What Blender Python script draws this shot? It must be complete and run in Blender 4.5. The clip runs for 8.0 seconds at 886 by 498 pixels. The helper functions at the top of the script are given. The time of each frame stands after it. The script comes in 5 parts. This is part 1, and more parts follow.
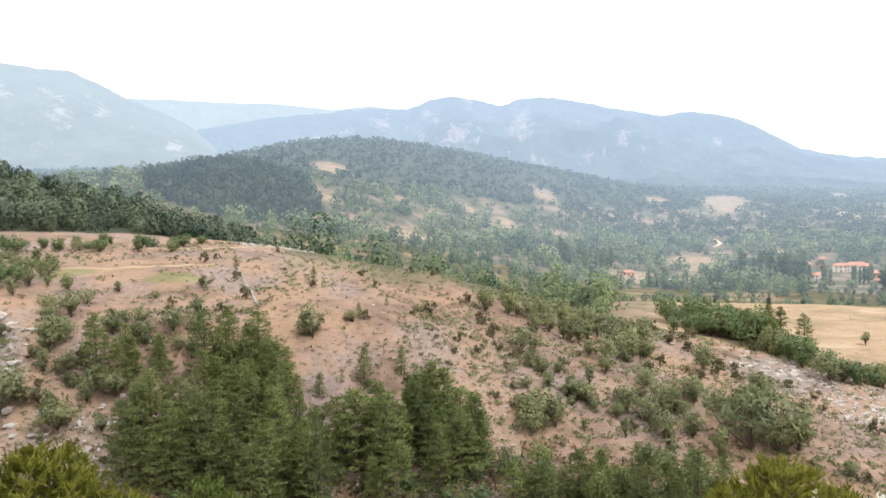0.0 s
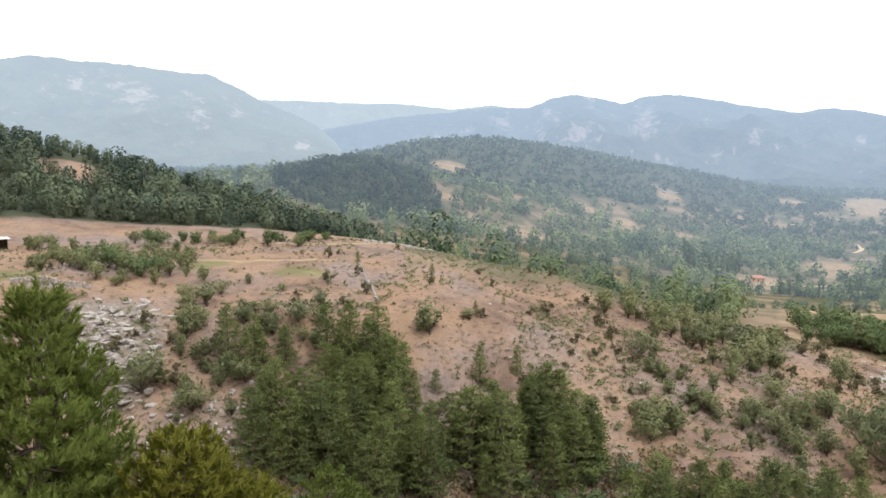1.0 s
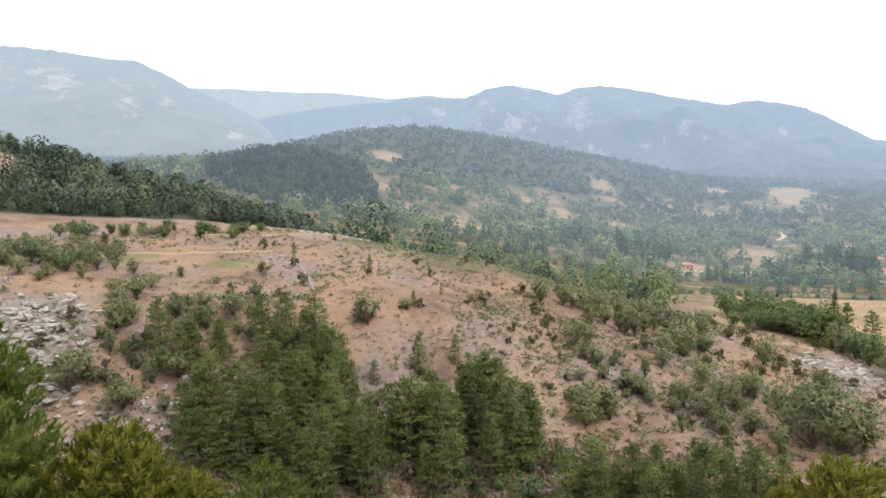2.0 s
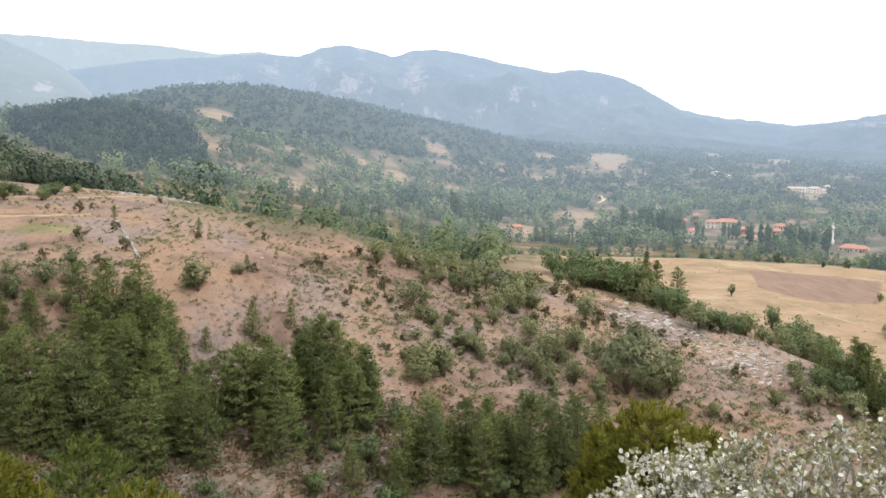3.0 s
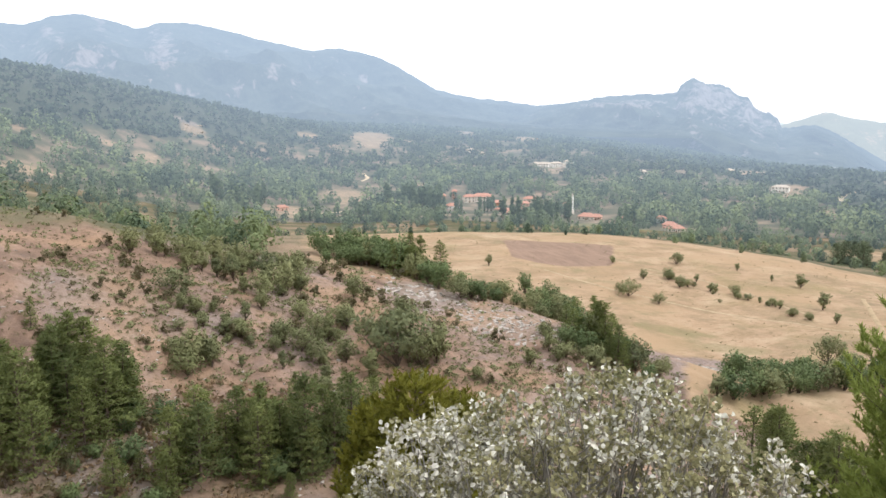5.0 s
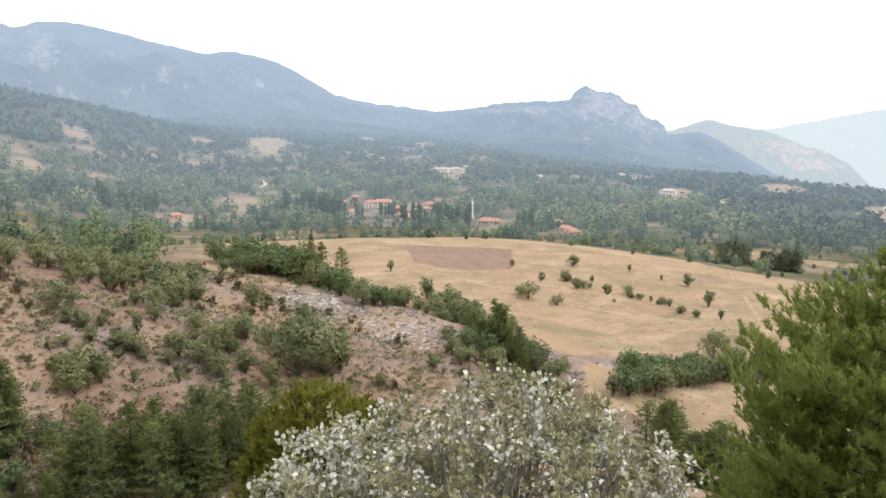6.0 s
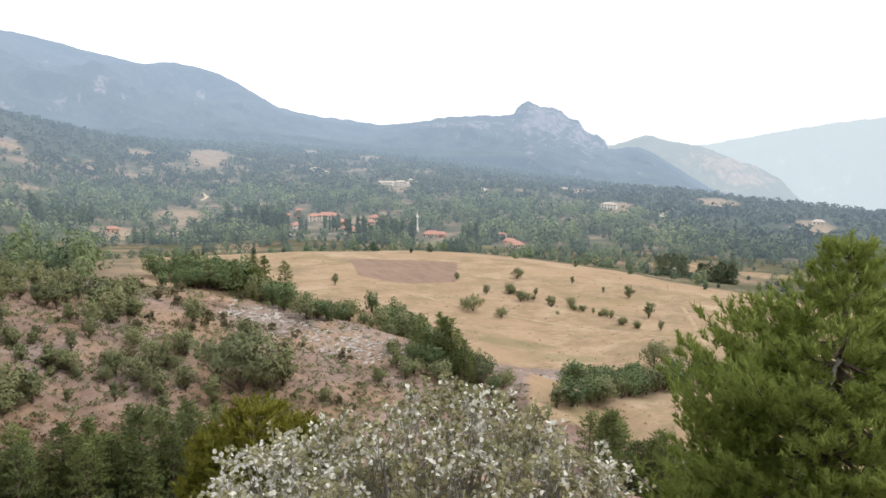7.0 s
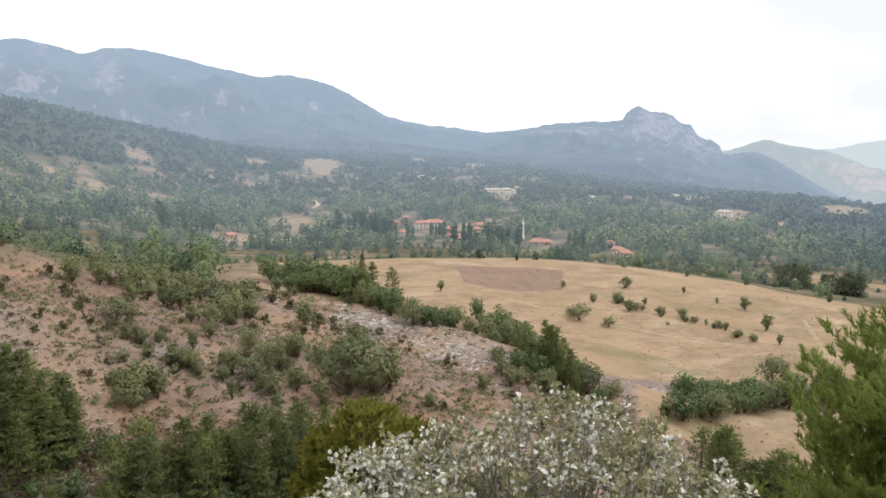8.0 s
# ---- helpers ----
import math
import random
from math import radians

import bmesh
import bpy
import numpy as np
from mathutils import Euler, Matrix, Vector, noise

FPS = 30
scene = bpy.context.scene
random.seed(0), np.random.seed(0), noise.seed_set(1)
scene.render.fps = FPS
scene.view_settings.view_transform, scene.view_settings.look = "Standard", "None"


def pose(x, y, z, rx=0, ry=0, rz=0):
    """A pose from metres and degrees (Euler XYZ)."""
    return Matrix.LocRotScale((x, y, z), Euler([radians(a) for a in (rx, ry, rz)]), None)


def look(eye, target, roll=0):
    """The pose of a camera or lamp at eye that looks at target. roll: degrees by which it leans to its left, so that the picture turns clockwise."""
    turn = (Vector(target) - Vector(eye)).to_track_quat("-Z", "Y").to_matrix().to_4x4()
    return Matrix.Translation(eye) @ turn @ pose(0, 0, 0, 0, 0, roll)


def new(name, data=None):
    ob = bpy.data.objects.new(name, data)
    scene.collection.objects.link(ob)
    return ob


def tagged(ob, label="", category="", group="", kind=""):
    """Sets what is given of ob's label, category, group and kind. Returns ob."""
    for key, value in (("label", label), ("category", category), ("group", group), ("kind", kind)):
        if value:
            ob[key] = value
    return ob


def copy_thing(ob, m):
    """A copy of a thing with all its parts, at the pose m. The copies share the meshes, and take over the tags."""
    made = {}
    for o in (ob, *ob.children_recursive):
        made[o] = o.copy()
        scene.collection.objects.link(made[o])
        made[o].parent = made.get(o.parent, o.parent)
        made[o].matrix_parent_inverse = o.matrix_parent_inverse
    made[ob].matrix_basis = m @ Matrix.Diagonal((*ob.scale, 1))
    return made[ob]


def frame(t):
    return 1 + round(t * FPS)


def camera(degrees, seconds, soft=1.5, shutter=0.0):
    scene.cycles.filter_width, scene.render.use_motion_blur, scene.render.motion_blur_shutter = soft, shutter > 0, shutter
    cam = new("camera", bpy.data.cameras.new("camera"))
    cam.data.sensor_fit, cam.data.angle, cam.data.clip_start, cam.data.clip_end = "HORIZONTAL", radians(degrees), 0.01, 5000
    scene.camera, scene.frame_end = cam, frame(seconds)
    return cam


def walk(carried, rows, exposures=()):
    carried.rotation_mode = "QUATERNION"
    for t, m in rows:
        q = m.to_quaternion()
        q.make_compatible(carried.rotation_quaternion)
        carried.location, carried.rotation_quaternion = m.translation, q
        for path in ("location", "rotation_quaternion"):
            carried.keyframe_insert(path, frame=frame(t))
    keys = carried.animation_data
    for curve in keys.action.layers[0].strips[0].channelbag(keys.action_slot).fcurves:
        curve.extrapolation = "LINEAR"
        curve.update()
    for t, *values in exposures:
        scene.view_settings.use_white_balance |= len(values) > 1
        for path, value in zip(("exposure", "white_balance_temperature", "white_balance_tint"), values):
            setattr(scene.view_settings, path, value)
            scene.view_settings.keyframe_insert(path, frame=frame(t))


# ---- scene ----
cam = camera(60.22, 8.0, soft=1.55)
# seconds, tilt, lean, turn to the left; the phone is held at arm's length and swings round the body
EYE, ARM = 1.6, 0.42
PATH = [
    (0, 85.50, 1.00, 0.00),
    (0.5, 85.58, 1.01, 5.19),
    (1, 85.55, 0.52, 8.86),
    (1.2, 85.30, 0.51, 9.03),
    (2.3, 84.37, 0.08, -0.08),
    (2.5, 83.81, -0.49, -3.30),
    (3, 81.94, -0.39, -7.98),
    (3.5, 80.54, -0.65, -11.73),
    (4, 80.33, -0.63, -15.81),
    (4.5, 80.11, -0.34, -19.88),
    (5, 80.51, -0.37, -25.50),
    (5.2, 80.52, -0.49, -27.33),
    (6.3, 81.15, -0.45, -34.85),
    (6.5, 81.29, -0.46, -36.00),
    (7, 82.04, -1.01, -37.02),
    (7.5, 82.41, -0.88, -33.28),
    (8, 82.49, -0.42, -29.14),
]
walk(cam, [(t, pose(-ARM * math.sin(radians(turn)), ARM * math.cos(radians(turn)) - ARM, EYE, tilt, lean, turn)) for t, tilt, lean, turn in PATH],
     exposures=((0, 0.56), (0.5, 0.35), (1, 0.25), (2.5, 0.27), (3.5, 0.33), (4.5, 0.35), (5.2, 0.29), (6.5, 0.18), (7, 0.1), (8, -0.02)))
# the lie of the land: along each line, its distance from the viewpoint and its height, at these bearings (degrees to the right of ahead)
BEARINGS = [-45, -39, -30, -22, -15, -8, 0, 7, 15, 22, 30, 38, 46, 54, 62, 75]
LAND = {
    'brink': ([9], [-6]),
    'bank': ([35], [-26]),
    'gully': ([62], [-45]),
    'low_slope': ([78], [-37.0]),
    'mid_slope': ([100, 100, 100, 98, 98, 99, 100, 102, 104, 106, 106, 106, 106, 100, 96, 96], [-30.5, -30.5, -30.5, -30.8, -30.8, -30.2, -29.5, -32.1, -34.8, -37.6, -39.7, -41.9, -45.2, -46.7, -47.9, -47.9]),
    'shoulder': ([125, 125, 122, 120, 118, 118, 122, 126, 130, 132, 132, 130, 126, 122, 122, 122], [-15.3, -15.3, -16.9, -17.2, -17.9, -17.7, -20.6, -25.9, -30.3, -34.5, -38.3, -42.7, -47.5, -50.9, -52.2, -52.2]),
    'crest': ([215, 215, 212, 210, 195, 178, 165, 162, 165, 168, 160, 150, 142, 140, 140, 140], [-8.2, -8.2, -9.5, -9.4, -10.0, -13.7, -18.1, -23.2, -28.7, -33.2, -37.4, -41.4, -46.2, -50.2, -51.6, -51.6]),
    'dip': ([245, 245, 245, 240, 230, 225, 220, 215, 205, 195, 188, 183, 178, 180, 185, 185], [-1.8, -3.1, -7.0, -9.3, -15.3, -23.6, -31.7, -37.1, -39.7, -42.7, -46.0, -49.5, -52.5, -50.0, -49.0, -49.0]),
    'field_rim': ([335, 330, 320, 305, 300, 305, 310, 300, 300, 305, 310, 318, 312, 300, 290, 288], [29.1, 23.5, 9.4, -5.9, -19.9, -31.5, -41.4, -43.2, -43.9, -44.9, -45.2, -45.8, -48.4, -52.2, -54.2, -56.5]),
    'valley': ([450, 450, 450, 440, 450, 450, 440, 440, 450, 450, 455, 460, 450, 430, 420, 420], [18.9, 11.0, -8.6, -18.4, -28.3, -36.2, -47.8, -60.2, -67.3, -68.1, -68.0, -68.0, -68.1, -68.0, -67.9, -67.9]),
    'village': ([640, 640, 640, 640, 640, 680, 700, 720, 740, 745, 745, 745, 735, 700, 680, 680], [3.8, 3.8, -5.1, -9.6, -20.7, -34.0, -51.0, -69.0, -82.7, -83.3, -82.0, -84.6, -84.7, -81.9, -83.1, -83.1]),
    'terrace': ([820, 820, 820, 820, 820, 850, 900, 1000, 1050, 1050, 1050, 1020, 950, 900, 900, 900], [18.8, 18.8, 11.6, 14.5, 27.4, 7.5, -26.7, -57.8, -77.3, -73.7, -73.7, -76.9, -78.2, -80.3, -86.6, -86.6]),
    'far_hill': ([1300, 1300, 1300, 1350, 1400, 1450, 1500, 1600, 1650, 1650, 1600, 1500, 1300, 1200, 1150, 1150], [22.0, 22.0, 23.0, 28.0, 58.0, 97.0, 80.0, 40.0, -12.0, -36.0, -48.7, -61.3, -80.0, -72.0, -84.0, -96.0]),
    'foot': ([2300, 2300, 2300, 2300, 2300, 2300, 2300, 2300, 2300, 2300, 2300, 2300, 2300, 2200, 2200, 2200], [62.0, 62.0, 62.0, 62.0, 74.0, 90.0, 70.0, 22.0, -8.0, -12.0, -26.5, -54.6, -94.8, -150.0, -210.0, -220.0]),
    'rim_of_map': ([4950], [-420]),
}
# crest lines of the mountains: bearing, height
CREST_WEST = ([-75, -60, -48, -38.6, -36.4, -32.6, -29.4, -25.2, -23.4, -21.8, -18.2, -16.4, -15.0, -14.2],
    [407.0, 487.0, 423.0, 455.0, 471.0, 461.0, 450.0, 429.0, 381.0, 338.0, 254.0, 169.0, 23.0, -198.0])
CREST_BACK = ([-45, -30, -21.8, -19.5, -16.5, -12.4, -10, -8.2, -5.2, -2.5, 2],
    [393.0, 431.0, 492.0, 495.0, 484.0, 480.0, 465.0, 446.0, 465.0, 431.0, 317.0])
CREST_MAIN = ([-34, -27, -21, -16, -11, -8.2, -5.2, -3.8, -2.5, -0.7, 1, 3, 4.2, 5.8, 7.3, 9.6, 13.7, 15.8, 17.8, 19.5, 20.6, 22.6, 24.7, 27.1, 29.8, 32.5, 35.3, 37.7, 42, 50],
    [-50.0, 144.0, 247.0, 312.0, 358.0, 371.0, 390.0, 390.0, 384.0, 430.0, 443.0, 417.0, 390.0, 423.0, 430.0, 404.0, 351.0, 322.0, 338.0, 319.0, 299.0, 241.0, 157.0, 118.0, 98.0, 79.0, 92.0, 105.0, 47.0, -115.0])
CREST_PEAK = ([30, 32.5, 35.3, 37.7, 40.2, 42.19, 42.44, 42.84, 43.25, 43.91, 44.45, 45.01, 45.71, 46.13, 46.95, 47.5, 47.93, 48.51, 48.88, 49.13, 49.86, 51.15, 52.49, 54.63, 56.72, 59.5, 62],
    [-21.0, 52.0, 85.0, 108.0, 113.0, 116.0, 145.0, 161.0, 173.0, 161.0, 141.0, 146.0, 128.0, 109.0, 90.0, 51.0, 40.0, 30.0, 18.0, -20.0, -15.0, -3.0, -32.0, -105.0, -169.0, -205.0, -295.0])
CREST_CLIFF = ([45, 49.4, 51.3, 52, 53.2, 54.4, 56.2, 57.5, 59.2, 60.8, 61.6, 63.5, 66],
    [-124.0, 2.0, 43.0, 57.0, 30.0, 16.0, -12.0, -54.0, -89.0, -138.0, -208.0, -306.0, -405.0])
CREST_FAR = ([40, 49, 52.4, 56.2, 60.5, 63.8, 66, 72, 80, 95],
    [-64.0, 2.0, -7.0, 18.0, 92.0, 141.0, 166.0, 215.0, 199.0, 100.0])

# ---- daylight: a bright hazy overcast with a weak, wide sun ----
SUN_BEARING, SUN_HEIGHT = 128, 58
world = bpy.data.worlds.new("world")
scene.world = world
world.use_nodes = True
wn, wl = world.node_tree.nodes, world.node_tree.links
sky = wn.new("ShaderNodeTexSky")
sky.sky_type, sky.sun_disc = "NISHITA", False
sky.sun_elevation, sky.sun_rotation = radians(SUN_HEIGHT), radians(SUN_BEARING)
sky.air_density, sky.dust_density, sky.altitude = 1.0, 6.0, 900
wco = wn.new("ShaderNodeTexCoord")
wmap = wn.new("ShaderNodeMapping")
wmap.inputs["Scale"].default_value = (1.0, 1.0, 3.2)
cloud = wn.new("ShaderNodeTexNoise")
cloud.inputs["Scale"].default_value, cloud.inputs["Detail"].default_value = 1.7, 5
veil = wn.new("ShaderNodeValToRGB")
veil.color_ramp.elements[0].position, veil.color_ramp.elements[1].position = 0.38, 0.60
veil.color_ramp.elements[0].color, veil.color_ramp.elements[1].color = (10.2, 10.5, 10.8, 1), (15.4, 15.5, 15.6, 1)
wmix = wn.new("ShaderNodeMix")
wmix.data_type = "RGBA"
wmix.inputs["Factor"].default_value = 0.9
wl.new(wco.outputs["Generated"], wmap.inputs["Vector"])
wl.new(wmap.outputs["Vector"], cloud.inputs["Vector"])
wl.new(cloud.outputs["Fac"], veil.inputs["Fac"])
wl.new(sky.outputs["Color"], wmix.inputs["A"])
wl.new(veil.outputs["Color"], wmix.inputs["B"])
wl.new(wmix.outputs["Result"], wn["Background"].inputs["Color"])
wn["Background"].inputs["Strength"].default_value = 0.1
sun = new("sun", bpy.data.lights.new("sun", "SUN"))
sun.data.energy, sun.data.angle, sun.data.color = 1.75, radians(14), (1.0, 0.965, 0.925)
sun.matrix_world = look((0, 0, 0), (-math.sin(radians(SUN_BEARING)), -math.cos(radians(SUN_BEARING)), -math.tan(radians(SUN_HEIGHT))))


# ---- tools ----


def hash2(ix, iy, seed):
    h = (ix.astype(np.int64) * 374761393 + iy.astype(np.int64) * 668265263 + seed * 974634777) & 0xFFFFFFFF
    h = ((h ^ (h >> 13)) * 1274126177) & 0xFFFFFFFF
    return ((h ^ (h >> 16)) & 0xFFFF) / 65535.0


def value_noise(x, y, seed):
    """Smooth noise between -1 and 1 with a grain of one unit."""
    x0, y0 = np.floor(x), np.floor(y)
    u, v = x - x0, y - y0
    u, v = u * u * (3 - 2 * u), v * v * (3 - 2 * v)
    a, b = hash2(x0, y0, seed), hash2(x0 + 1, y0, seed)
    c, d = hash2(x0, y0 + 1, seed), hash2(x0 + 1, y0 + 1, seed)
    return 2 * ((a * (1 - u) + b * u) * (1 - v) + (c * (1 - u) + d * u) * v) - 1


def fbm(x, y, size, seed, octaves=4):
    total, amp = 0, 1.0
    for k in range(octaves):
        f = 2 ** k / size
        total = total + amp * value_noise(x * f + 17.3 * k, y * f - 9.1 * k, seed + k)
        amp *= 0.5
    return total / 1.9


def ridged(x, y, size, seed, octaves=4):
    total, amp = 0, 1.0
    for k in range(octaves):
        f = 2 ** k / size
        total = total + amp * (1 - 2 * np.abs(value_noise(x * f + 5.7 * k, y * f + 3.3 * k, seed + k)))
        amp *= 0.5
    return total / 1.9


def along(bearing, at, values, blur=0.0):
    """A line's value at the bearings, softened over some degrees."""
    if len(values) == 1:
        return np.full(np.shape(bearing), float(values[0]))
    if blur == 0:
        return np.interp(bearing, at, values)
    return sum(w * np.interp(bearing + k * blur, at, values) for k, w in ((-1, 0.2), (-0.5, 0.2), (0, 0.2), (0.5, 0.2), (1, 0.2)))


def lines_at(bearing):
    """Distances and heights of all the land's lines at the bearings."""
    zero = np.zeros(np.shape(bearing))
    ds, zs = [zero], [zero]
    for d, z in LAND.values():
        ds.append(along(bearing, BEARINGS, d, 3.0))
        zs.append(along(bearing, BEARINGS, z, 3.0))
    return np.stack(ds, -1), np.stack(zs, -1)


def profile(d, ds, zs):
    """Height at distance d by a monotone cubic through the lines."""
    h = np.diff(ds, axis=-1)
    s = np.diff(zs, axis=-1) / h
    m = np.zeros_like(zs)
    both = s[..., :-1] * s[..., 1:]
    w1, w2 = 2 * h[..., 1:] + h[..., :-1], h[..., 1:] + 2 * h[..., :-1]
    safe = np.where(both > 0, both, 1)
    m[..., 1:-1] = np.where(both > 0, (w1 + w2) * safe / (w1 * s[..., 1:] + w2 * s[..., :-1] + 1e-12 * np.sign(s[..., 1:])), 0)
    m[..., 0], m[..., -1] = s[..., 0], s[..., -1]
    k = np.clip((d[..., None] >= ds).sum(-1) - 1, 0, ds.shape[-1] - 2)[..., None]

    def pick(a):
        return np.take_along_axis(a, k, -1)[..., 0]

    hh, z0, z1, m0, m1 = pick(h), pick(zs), pick(zs[..., 1:]), pick(m), pick(m[..., 1:])
    t = np.clip((d - pick(ds)) / hh, 0, 1)
    return ((1 + 2 * t) * (1 - t) ** 2 * z0 + t * (1 - t) ** 2 * hh * m0 + t * t * (3 - 2 * t) * z1 + t * t * (t - 1) * hh * m1)


def height(x, y):
    """The ground's height at x, y in metres."""
    x, y = np.atleast_1d(np.asarray(x, float)), np.atleast_1d(np.asarray(y, float))
    bearing, d = np.degrees(np.arctan2(x, y)), np.hypot(x, y)
    ds, zs = lines_at(bearing)
    z = profile(d, ds, zs)
    back = np.clip((np.abs(bearing - 12) - 75) / 30, 0, 1)
    z = z * (1 - back) + back * (0.25 * d * (d < 1200) + 300 * (d >= 1200))
    rough = np.clip((d - 4) / 40, 0, 1)
    field = field_mask(bearing, d)
    z = z + rough * (1 - 0.8 * field) * (0.9 * fbm(x, y, 24, 3) + 0.28 * ridged(x, y, 5.0, 9, 3))
    z = z + field * (1.2 * fbm(x, y, 48, 13, 2) + 0.25 * fbm(x, y, 9, 14, 2))
    gullies = np.clip((d - 70) / 20, 0, 1) * np.clip((190 - d) / 40, 0, 1)
    z = z + gullies * 1.6 * ridged(x * 0.55 + y * 0.15, y * 0.12, 9.0, 21, 3)
    z = z + 7.0 * np.clip(1 - ((bearing + 15.4) / 7.5) ** 2 - ((d - 770) / 130) ** 2, 0, 1)
    z = z + np.clip((d - 380) / 300, 0, 1) * (5.0 * fbm(x, y, 130, 5) + 1.2 * fbm(x, y, 30, 6))
    return z


def field_mask(bearing, d):
    """Where the mown fields lie, 0 to 1."""
    dip, rim = along(bearing, BEARINGS, LAND["dip"][0], 3.0), along(bearing, BEARINGS, LAND["field_rim"][0], 3.0)
    inside = np.clip((d - dip + 4) / 8, 0, 1) * np.clip((rim + 30 - d) / 10, 0, 1) * np.clip((bearing - 13) / 5, 0, 1)
    low = np.clip((bearing - 43) / 2, 0, 1) * np.clip((d - 128) / 6, 0, 1) * np.clip((168 - d) / 6, 0, 1)
    return np.clip(inside + low, 0, 1) * np.clip((100 - bearing) / 10, 0, 1)


def polar(bearing, d):
    a = np.radians(bearing)
    return d * np.sin(a), d * np.cos(a)


def spot(bearing, d, sink=0.0):
    """A point on the ground at a bearing and a distance."""
    x, y = polar(bearing, d)
    return Vector((float(x), float(y), float(height(x, y)[0]) - sink))


def mesh_of(name, verts, faces, material, smooth=False, normals=None):
    """A mesh from arrays: verts (n, 3), faces (m, 3 or 4), and normals at the verts where leaves share a crown's roundness."""
    me = bpy.data.meshes.new(name)
    verts, faces = np.asarray(verts, np.float32), np.asarray(faces, np.int32)
    k = faces.shape[1]
    me.vertices.add(len(verts))
    me.vertices.foreach_set("co", verts.ravel())
    me.loops.add(faces.size)
    me.loops.foreach_set("vertex_index", faces.ravel())
    me.polygons.add(len(faces))
    me.polygons.foreach_set("loop_start", np.arange(0, faces.size, k, dtype=np.int32))
    me.update(calc_edges=True)
    me.validate()
    me.polygons.foreach_set("use_smooth", np.full(len(me.polygons), smooth or normals is not None))
    if normals is not None:
        me.normals_split_custom_set_from_vertices(np.asarray(normals, np.float32))
    me.materials.append(material)
    return me


def grid_faces(rows, cols):
    i = np.arange((rows - 1) * cols).reshape(rows - 1, cols)[:, :-1].ravel()
    return np.stack([i, i + 1, i + cols + 1, i + cols], 1)


def part(name, bm, material, parent, label=""):
    """Links a bmesh or a mesh as one part under a thing or a part."""
    if isinstance(bm, bmesh.types.BMesh):
        me = bpy.data.meshes.new(name)
        bm.to_mesh(me)
        bm.free()
        me.materials.append(material)
    else:
        me = bm
    ob = new(name, me)
    ob.parent = parent
    return tagged(ob, label=label)


# ---- materials ----
def nodes_of(name):
    m = bpy.data.materials.new(name)
    m.use_nodes = True
    n, l = m.node_tree.nodes, m.node_tree.links
    return m, n, l, n["Principled BSDF"]


def noise_node(n, l, size, detail=4, rough=0.6, coords=None, stretch=None):
    """Noise over world metres, with a grain of about the given size."""
    if coords is None:
        coords = n.new("ShaderNodeNewGeometry").outputs["Position"]
    if stretch:
        mp = n.new("ShaderNodeMapping")
        mp.inputs["Scale"].default_value = stretch
        l.new(coords, mp.inputs["Vector"])
        coords = mp.outputs["Vector"]
    t = n.new("ShaderNodeTexNoise")
    t.inputs["Scale"].default_value, t.inputs["Detail"].default_value, t.inputs["Roughness"].default_value = 1 / size, detail, rough
    l.new(coords, t.inputs["Vector"])
    return t.outputs["Fac"]


def ramp(n, l, fac, *stops):
    r = n.new("ShaderNodeValToRGB")
    e = r.color_ramp.elements
    while len(e) < len(stops):
        e.new(0.5)
    for s, (p, c) in zip(e, stops):
        s.position, s.color = p, (*c, 1)
    l.new(fac, r.inputs["Fac"])
    return r.outputs["Color"]


def mix(n, l, fac, a, b, blend="MIX"):
    x = n.new("ShaderNodeMix")
    x.data_type, x.blend_type = "RGBA", blend
    for sock, v in (("Factor", fac), ("A", a), ("B", b)):
        if isinstance(v, (int, float)):
            x.inputs[sock].default_value = v
        elif isinstance(v, tuple):
            x.inputs[sock].default_value = (*v, 1)
        else:
            l.new(v, x.inputs[sock])
    return x.outputs["Result"]


def calc(n, l, op, a, b=None, clamp=False):
    x = n.new("ShaderNodeMath")
    x.operation, x.use_clamp = op, clamp
    for k, v in enumerate((a, b)):
        if isinstance(v, (int, float)):
            x.inputs[k].default_value = v
        elif v is not None:
            l.new(v, x.inputs[k])
    return x.outputs[0]


def bump(n, l, p, fac, strength, distance):
    b = n.new("ShaderNodeBump")
    b.inputs["Strength"].default_value, b.inputs["Distance"].default_value = strength, distance
    l.new(fac, b.inputs["Height"])
    l.new(b.outputs["Normal"], p.inputs["Normal"])


def plain(name, a, b, size, rough=0.9, relief=0.0):
    """A dull surface whose colour wanders between two tones."""
    m, n, l, p = nodes_of(name)
    f = noise_node(n, l, size)
    l.new(ramp(n, l, f, (0.3, a), (0.7, b)), p.inputs["Base Color"])
    p.inputs["Roughness"].default_value = rough
    p.inputs["Specular IOR Level"].default_value = 0.15
    if relief:
        bump(n, l, p, noise_node(n, l, size * 0.3), 0.6, relief)
    return m


